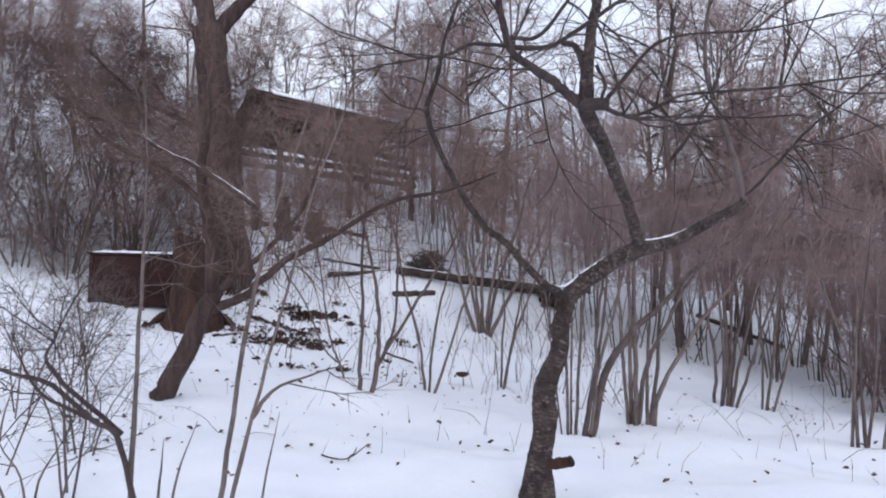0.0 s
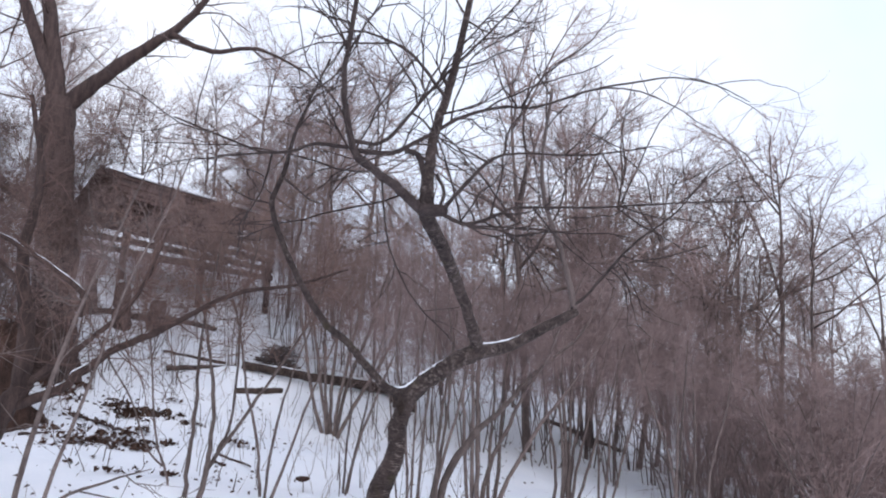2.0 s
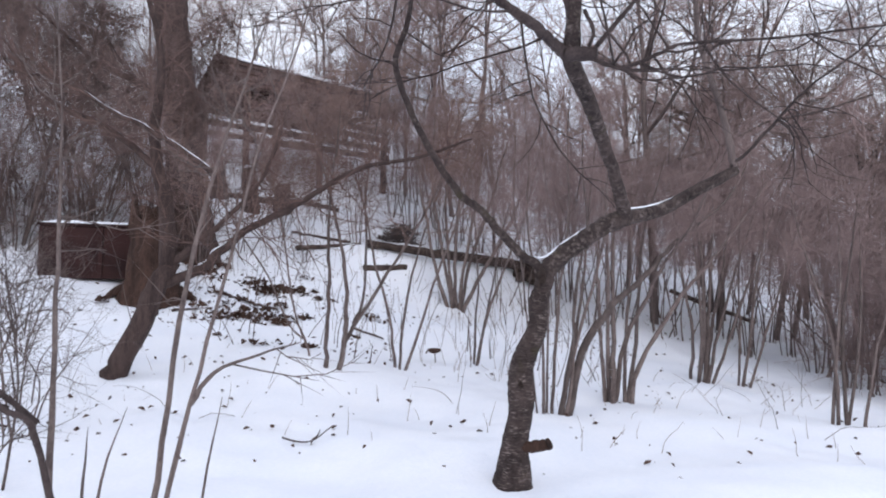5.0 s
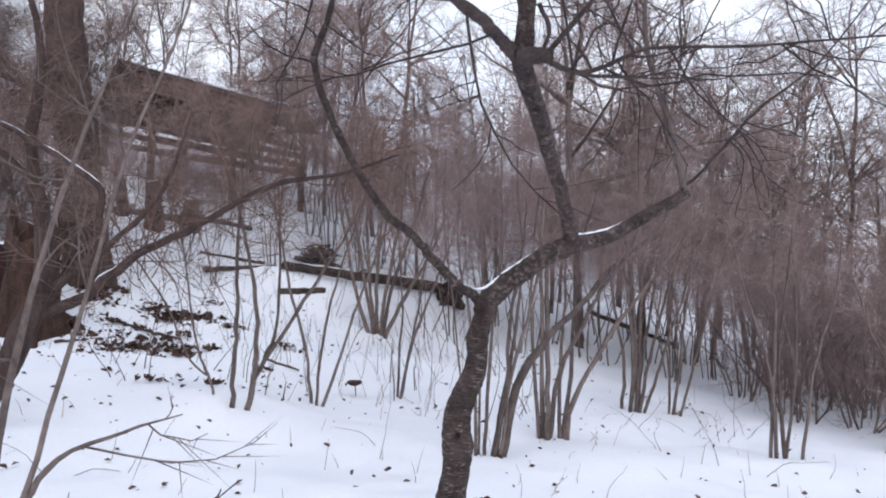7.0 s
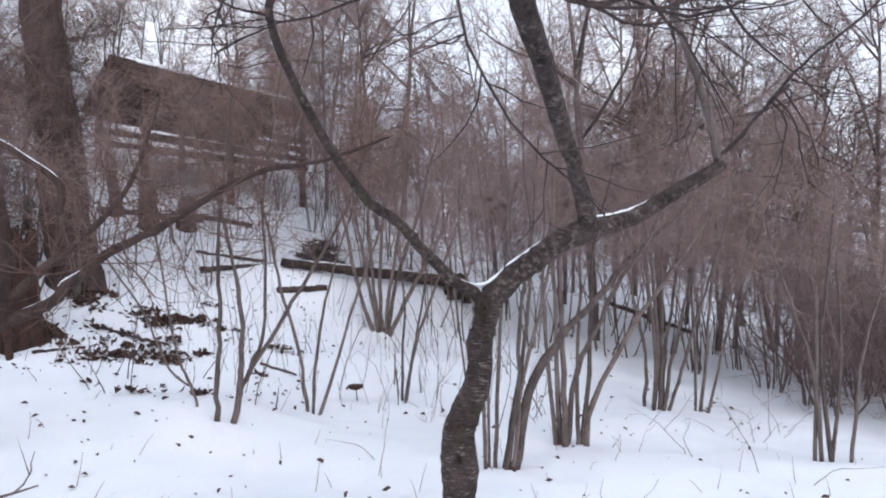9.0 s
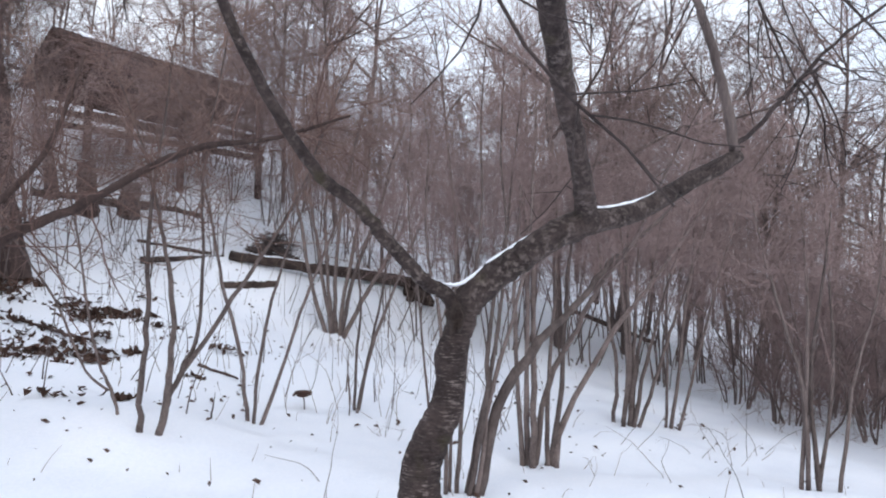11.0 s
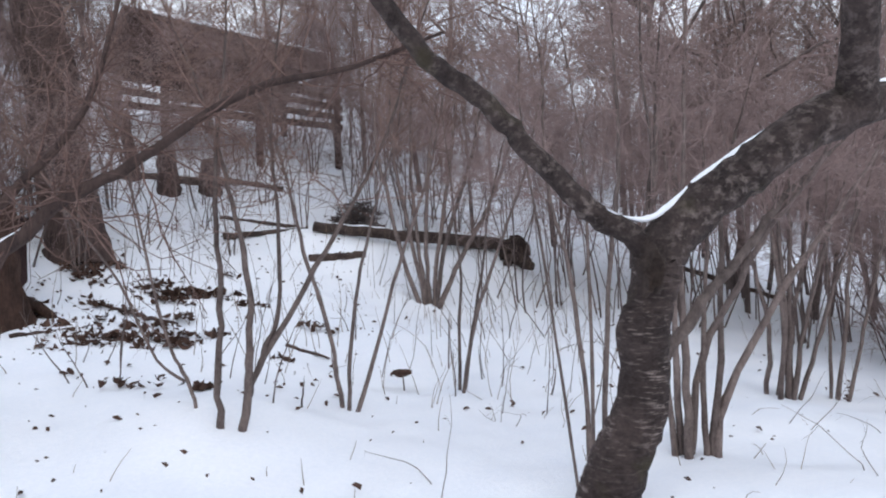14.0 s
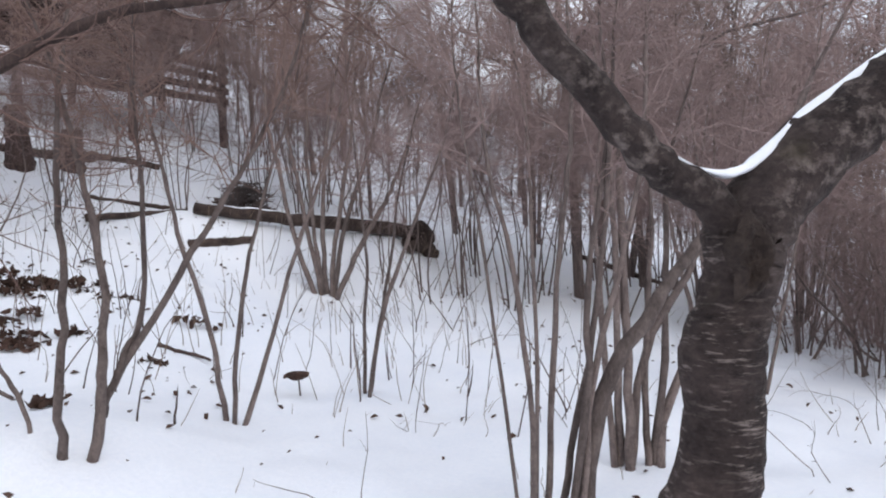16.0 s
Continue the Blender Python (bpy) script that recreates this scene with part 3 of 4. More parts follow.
for k, (x, y, h) in enumerate(((-2.75, 5.55, 0.9), (-3.25, 6.35, 0.9), (-3.05, 5.0, 1.0), (-3.75, 7.2, 1.0), (-2.2, 4.05, 0.8), (-4.2, 8.0, 0.9), (-3.7, 6.2, 1.1))):
    g = gz(x, y)
    bush("sapling", (x, y), [[(x + dx, g), (x + dx * 2.0, g + h * 0.35), (x + dx * 3.6, g + h * 0.62)] for dx in (-0.11, -0.04, 0.03, 0.09)],
         "low tangled grey-brown sapling with fine twigs in snow", 0.008, 30 + k, h, 7, 0.42, HAZEL)
bush("shoot_clump", (-0.88, 3.2), [[(-0.97, 0.0), (-0.88, 0.50), (-0.79, 1.11), (-0.70, 1.63)], [(-0.92, 0.0), (-0.81, 0.5), (-0.72, 0.92), (-0.60, 1.38)], [(-0.75, 0.80), (-0.66, 0.92), (-0.50, 0.99), (-0.34, 1.04)],
     [(-1.3, 0.02), (-1.27, 0.6), (-1.24, 1.1)]], "tall thin brown shoots standing in the near snow", 0.014, 12, 2.2, 3, 0.4, HAZEL)
bush("dead_stalks", (-0.74, 3.2), [[(-0.78, 0.0), (-0.70, 0.47), (-0.63, 0.83)], [(-1.14, 0.0), (-1.08, 0.5), (-0.99, 0.78)], [(-1.16, 0.0), (-1.15, 0.5), (-1.14, 0.7)]],
     "short broken dry stalks in the near snow", 0.010, 13, 0.5, 0)
for k, (x, y, lean, h) in enumerate(((-0.55, 8.45, 0.03, 0.21), (0.95, 9.9, -0.03, 0.33), (0.65, 10.2, 0.02, 0.55), (-0.3, 10.6, 0.02, 0.3), (1.5, 9.3, 0.05, 0.28))):
    g = gz(x, y)
    bush("dead_stalk", (x, y), [[(x, g), (x + lean * 0.6, g + h * 0.5), (x + lean, g + h)]], "short broken dead stalk sticking out of snow", 0.009, 50 + k, 0.1, 0, mat=OLD_BARK)


# ---- the leaning tree, the big tree and the stump ----
def build_leaning_tree():
    rng = np.random.default_rng(21)
    bx, by = -2.85, 7.2
    bz = gz(bx, by)
    tree = thing("leaning_tree", bx, by, bz, "leaning bare tree with forked limbs and dusting of snow", "tree")
    trunk = limb_line([(-2.92, 7.2, bz - 0.1), (-2.85, 7.2, 0.28), (-2.62, 7.2, 0.77), (-2.47, 7.2, 1.13), (-2.36, 7.22, 1.35)], 0.112, 0.088, rng, 5, 0.10)
    arm = limb_line([(-2.45, 7.2, 1.12), (-2.07, 7.2, 1.28), (-1.66, 7.2, 1.64), (-1.2, 7.2, 1.9), (-0.59, 7.2, 2.27), (0.0, 7.2, 2.4), (0.5, 7.25, 2.6)], 0.052, 0.008, rng, 5, 0.2)
    arm_up = limb_line([(-2.42, 7.2, 1.2), (-2.12, 7.2, 1.54), (-1.87, 7.2, 1.74), (-1.5, 7.25, 2.2), (-1.3, 7.3, 2.9)], 0.045, 0.010, rng, 5, 0.2)
    top = limb_line([(-2.38, 7.2, 1.3), (-2.45, 7.25, 1.9), (-2.6, 7.3, 2.6), (-2.55, 7.3, 3.3), (-2.8, 7.4, 4.2)], 0.085, 0.02, rng, 5, 0.15)
    back = limb_line([(-1.95, 7.1, 1.95), (-1.98, 7.1, 2.21), (-2.54, 7.1, 2.57), (-2.9, 7.1, 2.74), (-3.35, 7.1, 3.02), (-3.8, 7.1, 3.1)], 0.030, 0.012, rng, 5, 0.2)
    side = limb_line([(-2.5, 7.25, 2.2), (-3.0, 7.3, 2.6), (-3.6, 7.2, 2.9), (-4.1, 7.3, 3.5)], 0.035, 0.010, rng, 5, 0.2)
    for name, line, sides in (("trunk", trunk, 14), ("limb", arm, 10), ("limb", arm_up, 10), ("limb", top, 10), ("limb", back, 8), ("limb", side, 8)):
        child(name, strands_mesh(name, local([line], bx, by, bz), sides, OLD_BARK, 0.05, rng), tree)
    carriers = [arm, arm_up, top, back, side]
    first = shoots(carriers, 15, 1.0, 0.006, rng, 0.12, 0.95, 0.01, 7, 0.2, 0.5)
    second = shoots(first, 10, 0.42, 0.0036, rng, 0.1, 0.95, 0.01, 4, 0.2, 0.5)
    third = shoots(second, 7, 0.18, 0.0025, rng, 0.1, 0.9, 0.03, 3, 0.15)
    child("twig_growth", strands_mesh("twig_growth", local(first, bx, by, bz), 5, RED_TWIG), tree, kind="stuff")
    child("twig_growth", twig_mesh("twig_growth", local(second, bx, by, bz), local(third, bx, by, bz), 3, RED_TWIG), tree, kind="stuff")
    snow_strip("snow", *local([back], bx, by, bz)[0], tree, rng, 0.20, 0.36, 0.5, 0.25)
    snow_strip("snow", *local([back], bx, by, bz)[0], tree, rng, 0.42, 0.72, 0.55, 0.22)
    snow_strip("snow", *local([arm], bx, by, bz)[0], tree, rng, 0.10, 0.30, 0.5, 0.25)


def build_big_tree():
    rng = np.random.default_rng(22)
    bx, by = -3.85, 12.1
    bz = gz(bx, by)
    tree = thing("oak_tree", bx, by, bz, "big old tree with a thick furrowed trunk and bare limbs", "tree")
    trunk = limb_line([(-3.80, 12.1, bz - 0.2), (-3.83, 12.1, bz + 0.3), (-3.95, 12.1, 2.4), (-4.15, 12.1, 4.0), (-4.30, 12.1, 5.0), (-4.40, 12.1, 6.0)], 0.36, 0.26, rng, 6, 0.03)
    f = np.linspace(0, 1, len(trunk[0]))
    trunk = (trunk[0], trunk[1] * (1 + 0.25 * np.exp(-(f / 0.10) ** 2)))
    limbs = [limb_line([(-4.38, 12.1, 5.9), (-4.6, 12.1, 6.8), (-4.85, 12.1, 7.9), (-5.2, 12.1, 9.5), (-5.2, 12.1, 11)], 0.17, 0.05, rng, 5, 0.1),
             limb_line([(-4.36, 12.1, 5.8), (-3.86, 12.1, 6.4), (-3.2, 12.1, 7.1), (-2.53, 12.1, 7.75), (-1.9, 12.0, 8.8)], 0.15, 0.04, rng, 5, 0.1),
             limb_line([(-4.4, 12.1, 6.1), (-5.1, 12.0, 7.6), (-5.7, 12.0, 9.0), (-6.3, 12.0, 10.2)], 0.12, 0.04, rng, 5, 0.1),
             limb_line([(-2.8, 12.1, 7.5), (-2.0, 12.0, 7.2), (-1.2, 11.9, 7.3), (-0.3, 11.8, 6.9)], 0.06, 0.015, rng, 5, 0.15),
             limb_line([(-4.1, 12.1, 3.7), (-4.6, 11.9, 4.2), (-5.4, 11.7, 4.6), (-6.3, 11.5, 5.4)], 0.07, 0.02, rng, 5, 0.15)]
    child("trunk", strands_mesh("trunk", local([trunk], bx, by, bz), 22, OLD_BARK, 0.035, rng), tree)
    for line in limbs:
        child("limb", strands_mesh("limb", local([line], bx, by, bz), 12, OLD_BARK, 0.04, rng), tree)
    first = shoots(limbs, 3.0, 1.5, 0.018, rng, 0.2, 0.9, 0.04, 6, 0.14)
    second = shoots(first, 4, 0.7, 0.008, rng, 0.1, 0.9, 0.03, 5, 0.15)
    third = shoots(second, 4, 0.3, 0.004, rng, 0.1, 0.9, 0.03, 3, 0.15)
    child("twig_growth", strands_mesh("twig_growth", local(first, bx, by, bz), 5, OLD_BARK), tree, kind="stuff")
    child("twig_growth", twig_mesh("twig_growth", local(second, bx, by, bz), local(third, bx, by, bz), 3, TWIG), tree, kind="stuff")


def build_stump():
    rng = np.random.default_rng(23)
    bx, by = -3.62, 9.85
    bz = gz(bx, by)
    ob = thing("tree_stump", bx, by, bz, "rotten broken reddish-brown tree stump in snow", "stump")
    n, k = 12, 22
    verts, faces = [], []
    crown = 1.12 + 0.18 * rng.standard_normal(k)
    for i in range(n):
        f = i / (n - 1)
        for q in range(k):
            a = 2 * math.pi * q / k
            r = (0.27 + 0.16 * (1 - f) ** 3) * (1 + 0.10 * math.sin(5 * a + 1) * (1 - 0.6 * f) + 0.05 * rng.standard_normal())
            verts.append((r * math.cos(a), r * math.sin(a), -0.15 + (crown[q] + 0.15) * f))
    for i in range(n):
        f = 1 - i / (n - 1)
        for q in range(k):
            a = 2 * math.pi * q / k
            r = 0.20 * (0.35 + 0.65 * f)
            verts.append((r * math.cos(a), r * math.sin(a), 0.35 + (crown[q] - 0.37) * f))
    for i in range(2 * n - 1):
        for q in range(k):
            j = (q + 1) % k
            faces.append((i * k + q, i * k + j, (i + 1) * k + j, (i + 1) * k + q))
    faces.append(tuple(range((2 * n - 1) * k, 2 * n * k)))
    child("bole", mesh_of("bole", verts, faces, ROT), ob)
    for a, length in ((0.4, 0.6), (1.9, 0.5), (3.6, 0.55), (5.2, 0.7)):
        line = limb_line([(0.25 * math.cos(a), 0.25 * math.sin(a), 0.16), (0.45 * math.cos(a), 0.45 * math.sin(a), 0.06), (length * math.cos(a), length * math.sin(a), gz(bx + length * math.cos(a), by + length * math.sin(a)) - bz - 0.05)],
                         0.085, 0.03, rng, 4, 0.1)
        child("root", strands_mesh("root", [line], 9, ROT, 0.06, rng), ob)


def small_stump(x, y, r, h, lean, label, seed):
    rng = np.random.default_rng(240 + seed)
    z = gz(x, y)
    ob = thing("tree_stump", x, y, z, label, "stump", "stumps below the shelter")
    line = limb_line([(0, 0, -0.12), (0.02, 0, h * 0.15), (lean * 0.5, 0, h * 0.55), (lean, 0, h)], r * 1.25, r * 0.85, rng, 4, 0.06)
    child("bole", strands_mesh("bole", [line], 14, OLD_BARK, 0.06, rng), ob)
    top = line[0][-1]
    cap = limb_line([top - (0, 0, 0.02), top + (0, 0, 0.012), top + (0, 0, 0.03)], r * 0.7, r * 0.4, rng, 2, 0.02)
    child("snow", strands_mesh("snow", [cap], 10, SNOW), ob, "thin cap of snow")


small_stump(-3.88, 15.65, 0.17, 0.95, -0.05, "sawn grey-brown tree stump standing on the slope", 1)
small_stump(-4.62, 15.95, 0.11, 1.25, -0.12, "narrow leaning dead trunk broken off short", 2)
small_stump(-3.30, 16.1, 0.18, 0.65, 0.04, "low thick tree stump standing on the slope", 3)
build_leaning_tree()
build_big_tree()
build_stump()


# ---- the rusty box beside the big tree ----
def build_crate():
    x, y = -4.50, 10.45
    z = gz(x, y) - 0.06
    ob = thing("metal_box", x, y, z, "rusty dark red-brown metal box with snow on top", "box", turn=14)
    body = child("body", slab("body", (1.55, 0.8, 0.72), RUST, 0.015), ob)
    body.location = (0, 0, 0.36)
    lid = child("lid", slab("lid", (1.60, 0.85, 0.035), RUST, 0.008), ob)
    lid.location = (0, 0, 0.74)
    for px in (-0.74, 0.0, 0.74):
        rib = child("rib", slab("rib", (0.05, 0.03, 0.70), RUST, 0.006), ob)
        rib.location = (px, -0.412, 0.36)
    bm = bmesh.new()
    bmesh.ops.create_grid(bm, x_segments=16, y_segments=9, size=0.5)
    rng = np.random.default_rng(5)
    for v in bm.verts:
        edge = max(abs(v.co.x), abs(v.co.y)) > 0.49
        v.co = Vector((v.co.x * 1.5 + 0.01 * rng.standard_normal(), v.co.y * 0.78, 0 if edge else 0.035 + 0.008 * rng.standard_normal()))
    me = bpy.data.meshes.new("snow")
    bm.to_mesh(me)
    bm.free()
    me.materials.append(SNOW)
    child("snow", me, ob, "layer of white snow").location = (0, 0, 0.76)


build_crate()


# ---- fallen logs on the hillside ----
def log(x0, y0, x1, y1, r, label, seed, lift0=None, lift1=None, mat=DARK_WOOD, snowy=True, root=False):
    rng = np.random.default_rng(300 + seed)
    z0 = gz(x0, y0) + (0.1 * r if lift0 is None else lift0)
    z1 = gz(x1, y1) + (0.0 * r if lift1 is None else lift1)
    ob = thing("fallen_log", x0, y0, gz(x0, y0), label, "log", "fallen logs on the slope")
    line = limb_line([(0, 0, z0 - gz(x0, y0)), ((x1 - x0) * 0.35, (y1 - y0) * 0.35, z0 * 0.65 + z1 * 0.35 - gz(x0, y0)), ((x1 - x0) * 0.7, (y1 - y0) * 0.7, z0 * 0.3 + z1 * 0.7 - gz(x0, y0)),
                      (x1 - x0, y1 - y0, z1 - gz(x0, y0))], r, r * 0.7, rng, 6, 0.10)
    child("bole", strands_mesh("bole", [line], 12, mat, 0.05, rng), ob)
    if snowy:
        snow_strip("snow", *line, ob, rng, 0.05, 0.5, 0.5, 0.25)
        snow_strip("snow", *line, ob, rng, 0.55, 0.95, 0.45, 0.2)
    if root:
        for k in range(13):
            a = 2 * math.pi * k / 13
            h = z0 - gz(x0, y0)
            drop = max(h + 0.20 * math.sin(a) - 0.20 - 0.20 * rng.random(), -0.05)
            piece = limb_line([(-0.05, 0, h), (0.02 + 0.05 * math.cos(2.4 * k), 0.16 * math.cos(a), h + 0.12 * math.sin(a) - 0.08), (-0.06 + 0.24 * math.cos(2.4 * k), 0.24 * math.cos(a), drop)], 0.12, 0.07, rng, 4, 0.35)
            child("root", strands_mesh("root", [piece], 8, DARK_WOOD, 0.12, rng), ob)


log(2.0, 14.0, -1.15, 14.0, 0.108, "long dark fallen log with a torn root end", 1, 1.42 - gz(2.0, 14.0), 1.79 - gz(-1.15, 14.0), root=True)
log(-2.79, 14.83, -1.6, 15.2, 0.05, "thin fallen branch lying on the snowy slope", 2)
log(-2.5, 13.9, -1.3, 14.4, 0.05, "thin fallen trunk half sunk in snow", 3)
log(-1.15, 13.4, -0.35, 13.75, 0.075, "short dark log lying in the snow", 4, snowy=False)
log(-4.9, 15.9, -3.2, 17.0, 0.12, "heavy dark log lying across the slope", 5)
log(6.4, 18.5, 8.0, 17.1, 0.08, "dark fallen trunk lying behind the thicket", 7)
log(-3.4, 17.1, -2.2, 17.5, 0.09, "dark fallen trunk with a dusting of snow", 6)


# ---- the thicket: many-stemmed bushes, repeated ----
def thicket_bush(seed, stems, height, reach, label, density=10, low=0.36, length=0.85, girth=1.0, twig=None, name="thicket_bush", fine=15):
    """Stems that stand bare below, arch outwards above and carry a haze of fine twigs."""
    rng = np.random.default_rng(500 + seed)
    ob = thing(name, 0, 0, 0, label, "bush", "thicket of bare bushes")
    lines = []
    for k in range(stems):
        a = 2 * math.pi * (k + 0.6 * rng.random()) / stems
        r = 0.05 + 0.16 * rng.random()
        h, out = height * (0.62 + 0.40 * rng.random()), reach * (0.4 + 0.75 * rng.random())
        p = np.array((r * math.cos(a), r * math.sin(a), -0.12))
        way = np.array((math.cos(a) * out, math.sin(a) * out, h))
        bend = rng.standard_normal(3) * 0.09
        pts = [p, p + way * (0.16, 0.16, 0.30) + bend * (1, 1, 0), p + way * (0.48, 0.48, 0.66) - bend * (1, 1, 0), p + way * (0.85, 0.85, 0.92), p + way * (1.25, 1.25, 1.0)]
        line = limb_line(pts, (0.010 + 0.009 * rng.random()) * girth, 0.0026, rng, 3, 0.5)
        slim = np.linspace(1, 0, len(line[0])) ** 0.9
        lines.append((line[0], 0.0026 + (line[1][0] - 0.0026) * slim * (0.45 + 0.55 * slim)))
    for line in lines:
        child("stem", strands_mesh("stem", [line], 5, HAZEL), ob)
    first = shoots(lines, density, length, 0.0034, rng, low, 1.0, 0.02, 4, 0.26, 0.45)
    second = shoots(first, fine, length * 0.55, 0.0031, rng, 0.04, 1.0, 0.0, 2, 0.2, 0.35)
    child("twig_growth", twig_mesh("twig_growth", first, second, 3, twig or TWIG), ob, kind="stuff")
    return ob


def bare_tree(seed, height, r, label, twig_r=0.0055):
    rng = np.random.default_rng(700 + seed)
    ob = thing("bare_tree", 0, 0, 0, label, "tree", "bare trees of the wood")
    trunk = wander((0, 0, -0.3), (0.08 * rng.standard_normal(), 0.08 * rng.standard_normal(), 1), height * 0.9, 9, r, r * 0.2, 0.05, rng, 0.03)
    limbs = shoots([trunk], 1.9, height * 0.42, r * 0.45, rng, 0.22, 0.75, 0.05, 6, 0.16, 0.75)
    first = shoots(limbs, 5.0, height * 0.18, r * 0.17, rng, 0.12, 0.9, 0.03, 4, 0.22)
    second = shoots(first, 12, height * 0.085, twig_r, rng, 0.1, 0.95, 0.02, 2, 0.2)
    child("trunk", strands_mesh("trunk", [trunk], 9, TREE_BARK), ob)
    for line in limbs:
        child("limb", strands_mesh("limb", [line], 5, TREE_BARK), ob)
    child("twig_growth", twig_mesh("twig_growth", first, second, 3, TWIG), ob, kind="stuff")
    return ob


def free(x, y, taken, gap):
    return all((x - a) ** 2 + (y - b) ** 2 > gap * gap for a, b in taken)


def plant(kinds, count, xs, ys, gap, rng, taken, sizes, allowed=None):
    tries = done = 0
    while done < count and tries < count * 40:
        tries += 1
        x, y = rng.uniform(*xs), rng.uniform(*ys)
        if not free(x, y, taken, gap) or (allowed and not allowed(x, y)):
            continue
        taken.append((x, y))
        size = rng.uniform(*sizes)
        ob = kinds[int(rng.integers(len(kinds)))]
        made = copy_thing(ob, pose(x, y, gz(x, y), 0, 0, rng.uniform(0, 360)))
        made.scale = (size, size, size)
        done += 1


rng = np.random.default_rng(77)
hedge = [thicket_bush(k, n, h, w, "bare hazel bush with arching stems and hazy brown twigs", 22, 0.34, 0.95, 0.9, fine=21) for k, (n, h, w) in enumerate(((4, 3.5, 1.2), (5, 3.8, 1.35), (4, 3.3, 1.1), (5, 4.1, 1.3), (5, 3.6, 1.45)))]
low_hedge = [thicket_bush(20 + k, n, h, 1.2, "low dense brown bush with twigs down to the snow", 15, 0.08, 0.72) for k, (n, h) in enumerate(((8, 2.1), (8, 2.4), (8, 2.7)))]
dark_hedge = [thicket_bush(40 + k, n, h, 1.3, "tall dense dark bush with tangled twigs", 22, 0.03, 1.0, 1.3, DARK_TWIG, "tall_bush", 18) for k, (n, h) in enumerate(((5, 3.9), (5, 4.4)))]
standing = set()


def set_bush(ob, x, y, size, turn):
    """The first of a kind stands where it is wanted; the rest are copies of it."""
    m = pose(x, y, gz(x, y), 0, 0, turn)
    if ob.name in standing:
        ob = copy_thing(ob, m)
    else:
        standing.add(ob.name)
        ob.matrix_basis = m
    ob.scale = (size, size, size)


for k, (x, y, size) in enumerate(((-5.9, 10.7, 0.9), (-6.8, 10.8, 0.9), (-5.5, 11.5, 0.9), (-6.5, 11.8, 0.95), (-7.7, 11.5, 0.95), (-8.5, 11.0, 0.9))):
    set_bush(low_hedge[k % 3], x, y, size, 83 * k)
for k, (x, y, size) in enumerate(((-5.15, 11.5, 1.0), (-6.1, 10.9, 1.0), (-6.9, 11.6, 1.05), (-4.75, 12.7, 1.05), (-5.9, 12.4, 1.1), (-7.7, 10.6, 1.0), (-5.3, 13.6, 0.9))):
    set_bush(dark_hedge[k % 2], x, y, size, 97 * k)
taken = [(-3.85, 12.1), (-4.75, 10.45), (-3.62, 9.85), (-2.85, 7.2), (0.58, 13.0), (3.62, 9.27), (4.2, 9.45), (4.05, 7.05)]


def right_side(x, y):
    return x > 5.8 + 0.25 * (10 - y)


for k, (x, y, size) in enumerate(((1.9, 12.9, 0.9), (3.0, 12.7, 0.9), (1.4, 13.2, 0.85), (2.4, 13.1, 0.95), (3.4, 13.2, 0.95), (4.3, 13.0, 0.95), (1.1, 15.0, 0.85), (1.9, 14.3, 0.95), (2.9, 14.3, 1.0), (3.9, 13.9, 1.0), (4.8, 13.3, 1.0),
                                  (5.6, 12.3, 0.9), (4.9, 14.7, 1.05), (5.9, 12.9, 1.0), (6.0, 14.2, 1.05), (3.2, 15.4, 1.05), (0.3, 15.9, 0.8), (1.3, 16.4, 0.95), (6.9, 13.4, 1.05), (6.9, 12.1, 0.95),
                                  (5.6, 15.7, 1.1), (7.2, 14.8, 1.1), (8.2, 13.6, 1.0), (6.4, 16.2, 1.15), (-0.4, 16.2, 0.75), (0.6, 17.0, 0.95), (-2.2, 13.2, 0.6), (-2.9, 14.2, 0.6))):
    set_bush(hedge[k % 5], x, y, size, 71 * k)
    taken.append((x, y))
for k, (x, y, size) in enumerate(((-4.2, 11.35, 1.0), (-3.5, 11.45, 0.8), (-3.2, 12.7, 0.8), (-1.45, 14.9, 0.8), (-2.3, 16.1, 0.85), (-3.2, 15.2, 0.75), (-4.3, 14.3, 0.9), (-2.9, 17.3, 0.95), (-0.4, 17.2, 0.95),
                                  (-0.9, 18.4, 1.15), (0.3, 18.2, 1.2), (-1.8, 19.4, 1.1), (0.9, 17.5, 1.2), (-0.3, 20.2, 1.3), (-2.6, 21.8, 1.3), (-1.2, 21.6, 1.4))):
    set_bush(hedge[k % 5], x, y, size, 71 * k)
    taken.append((x, y))
for k, (x, y) in enumerate(((6.7, 9.3), (7.5, 10.3), (7.0, 8.3))):
    set_bush(low_hedge[k], x, y, 1.0, 40 * k)
    taken.append((x, y))
plant(low_hedge, 38, (5.6, 12), (7.6, 14.5), 0.72, rng, taken, (0.85, 1.15), right_side)
plant(hedge, 8, (7.5, 12), (10, 15.5), 0.9, rng, taken, (0.75, 0.9), right_side)
plant(hedge, 3, (6, 10), (16.6, 19), 1.0, rng, taken, (1.05, 1.3))
plant(low_hedge, 9, (10, 18), (9, 19), 1.2, rng, taken, (1.0, 1.3))
plant(hedge, 8, (-11, -5.6), (12.6, 18), 0.9, rng, taken, (1.0, 1.3), lambda x, y: x < -0.40 * y)


def off_shelter(x, y):
    return not (-0.36 * y < x < -0.06 * y and y < 24)


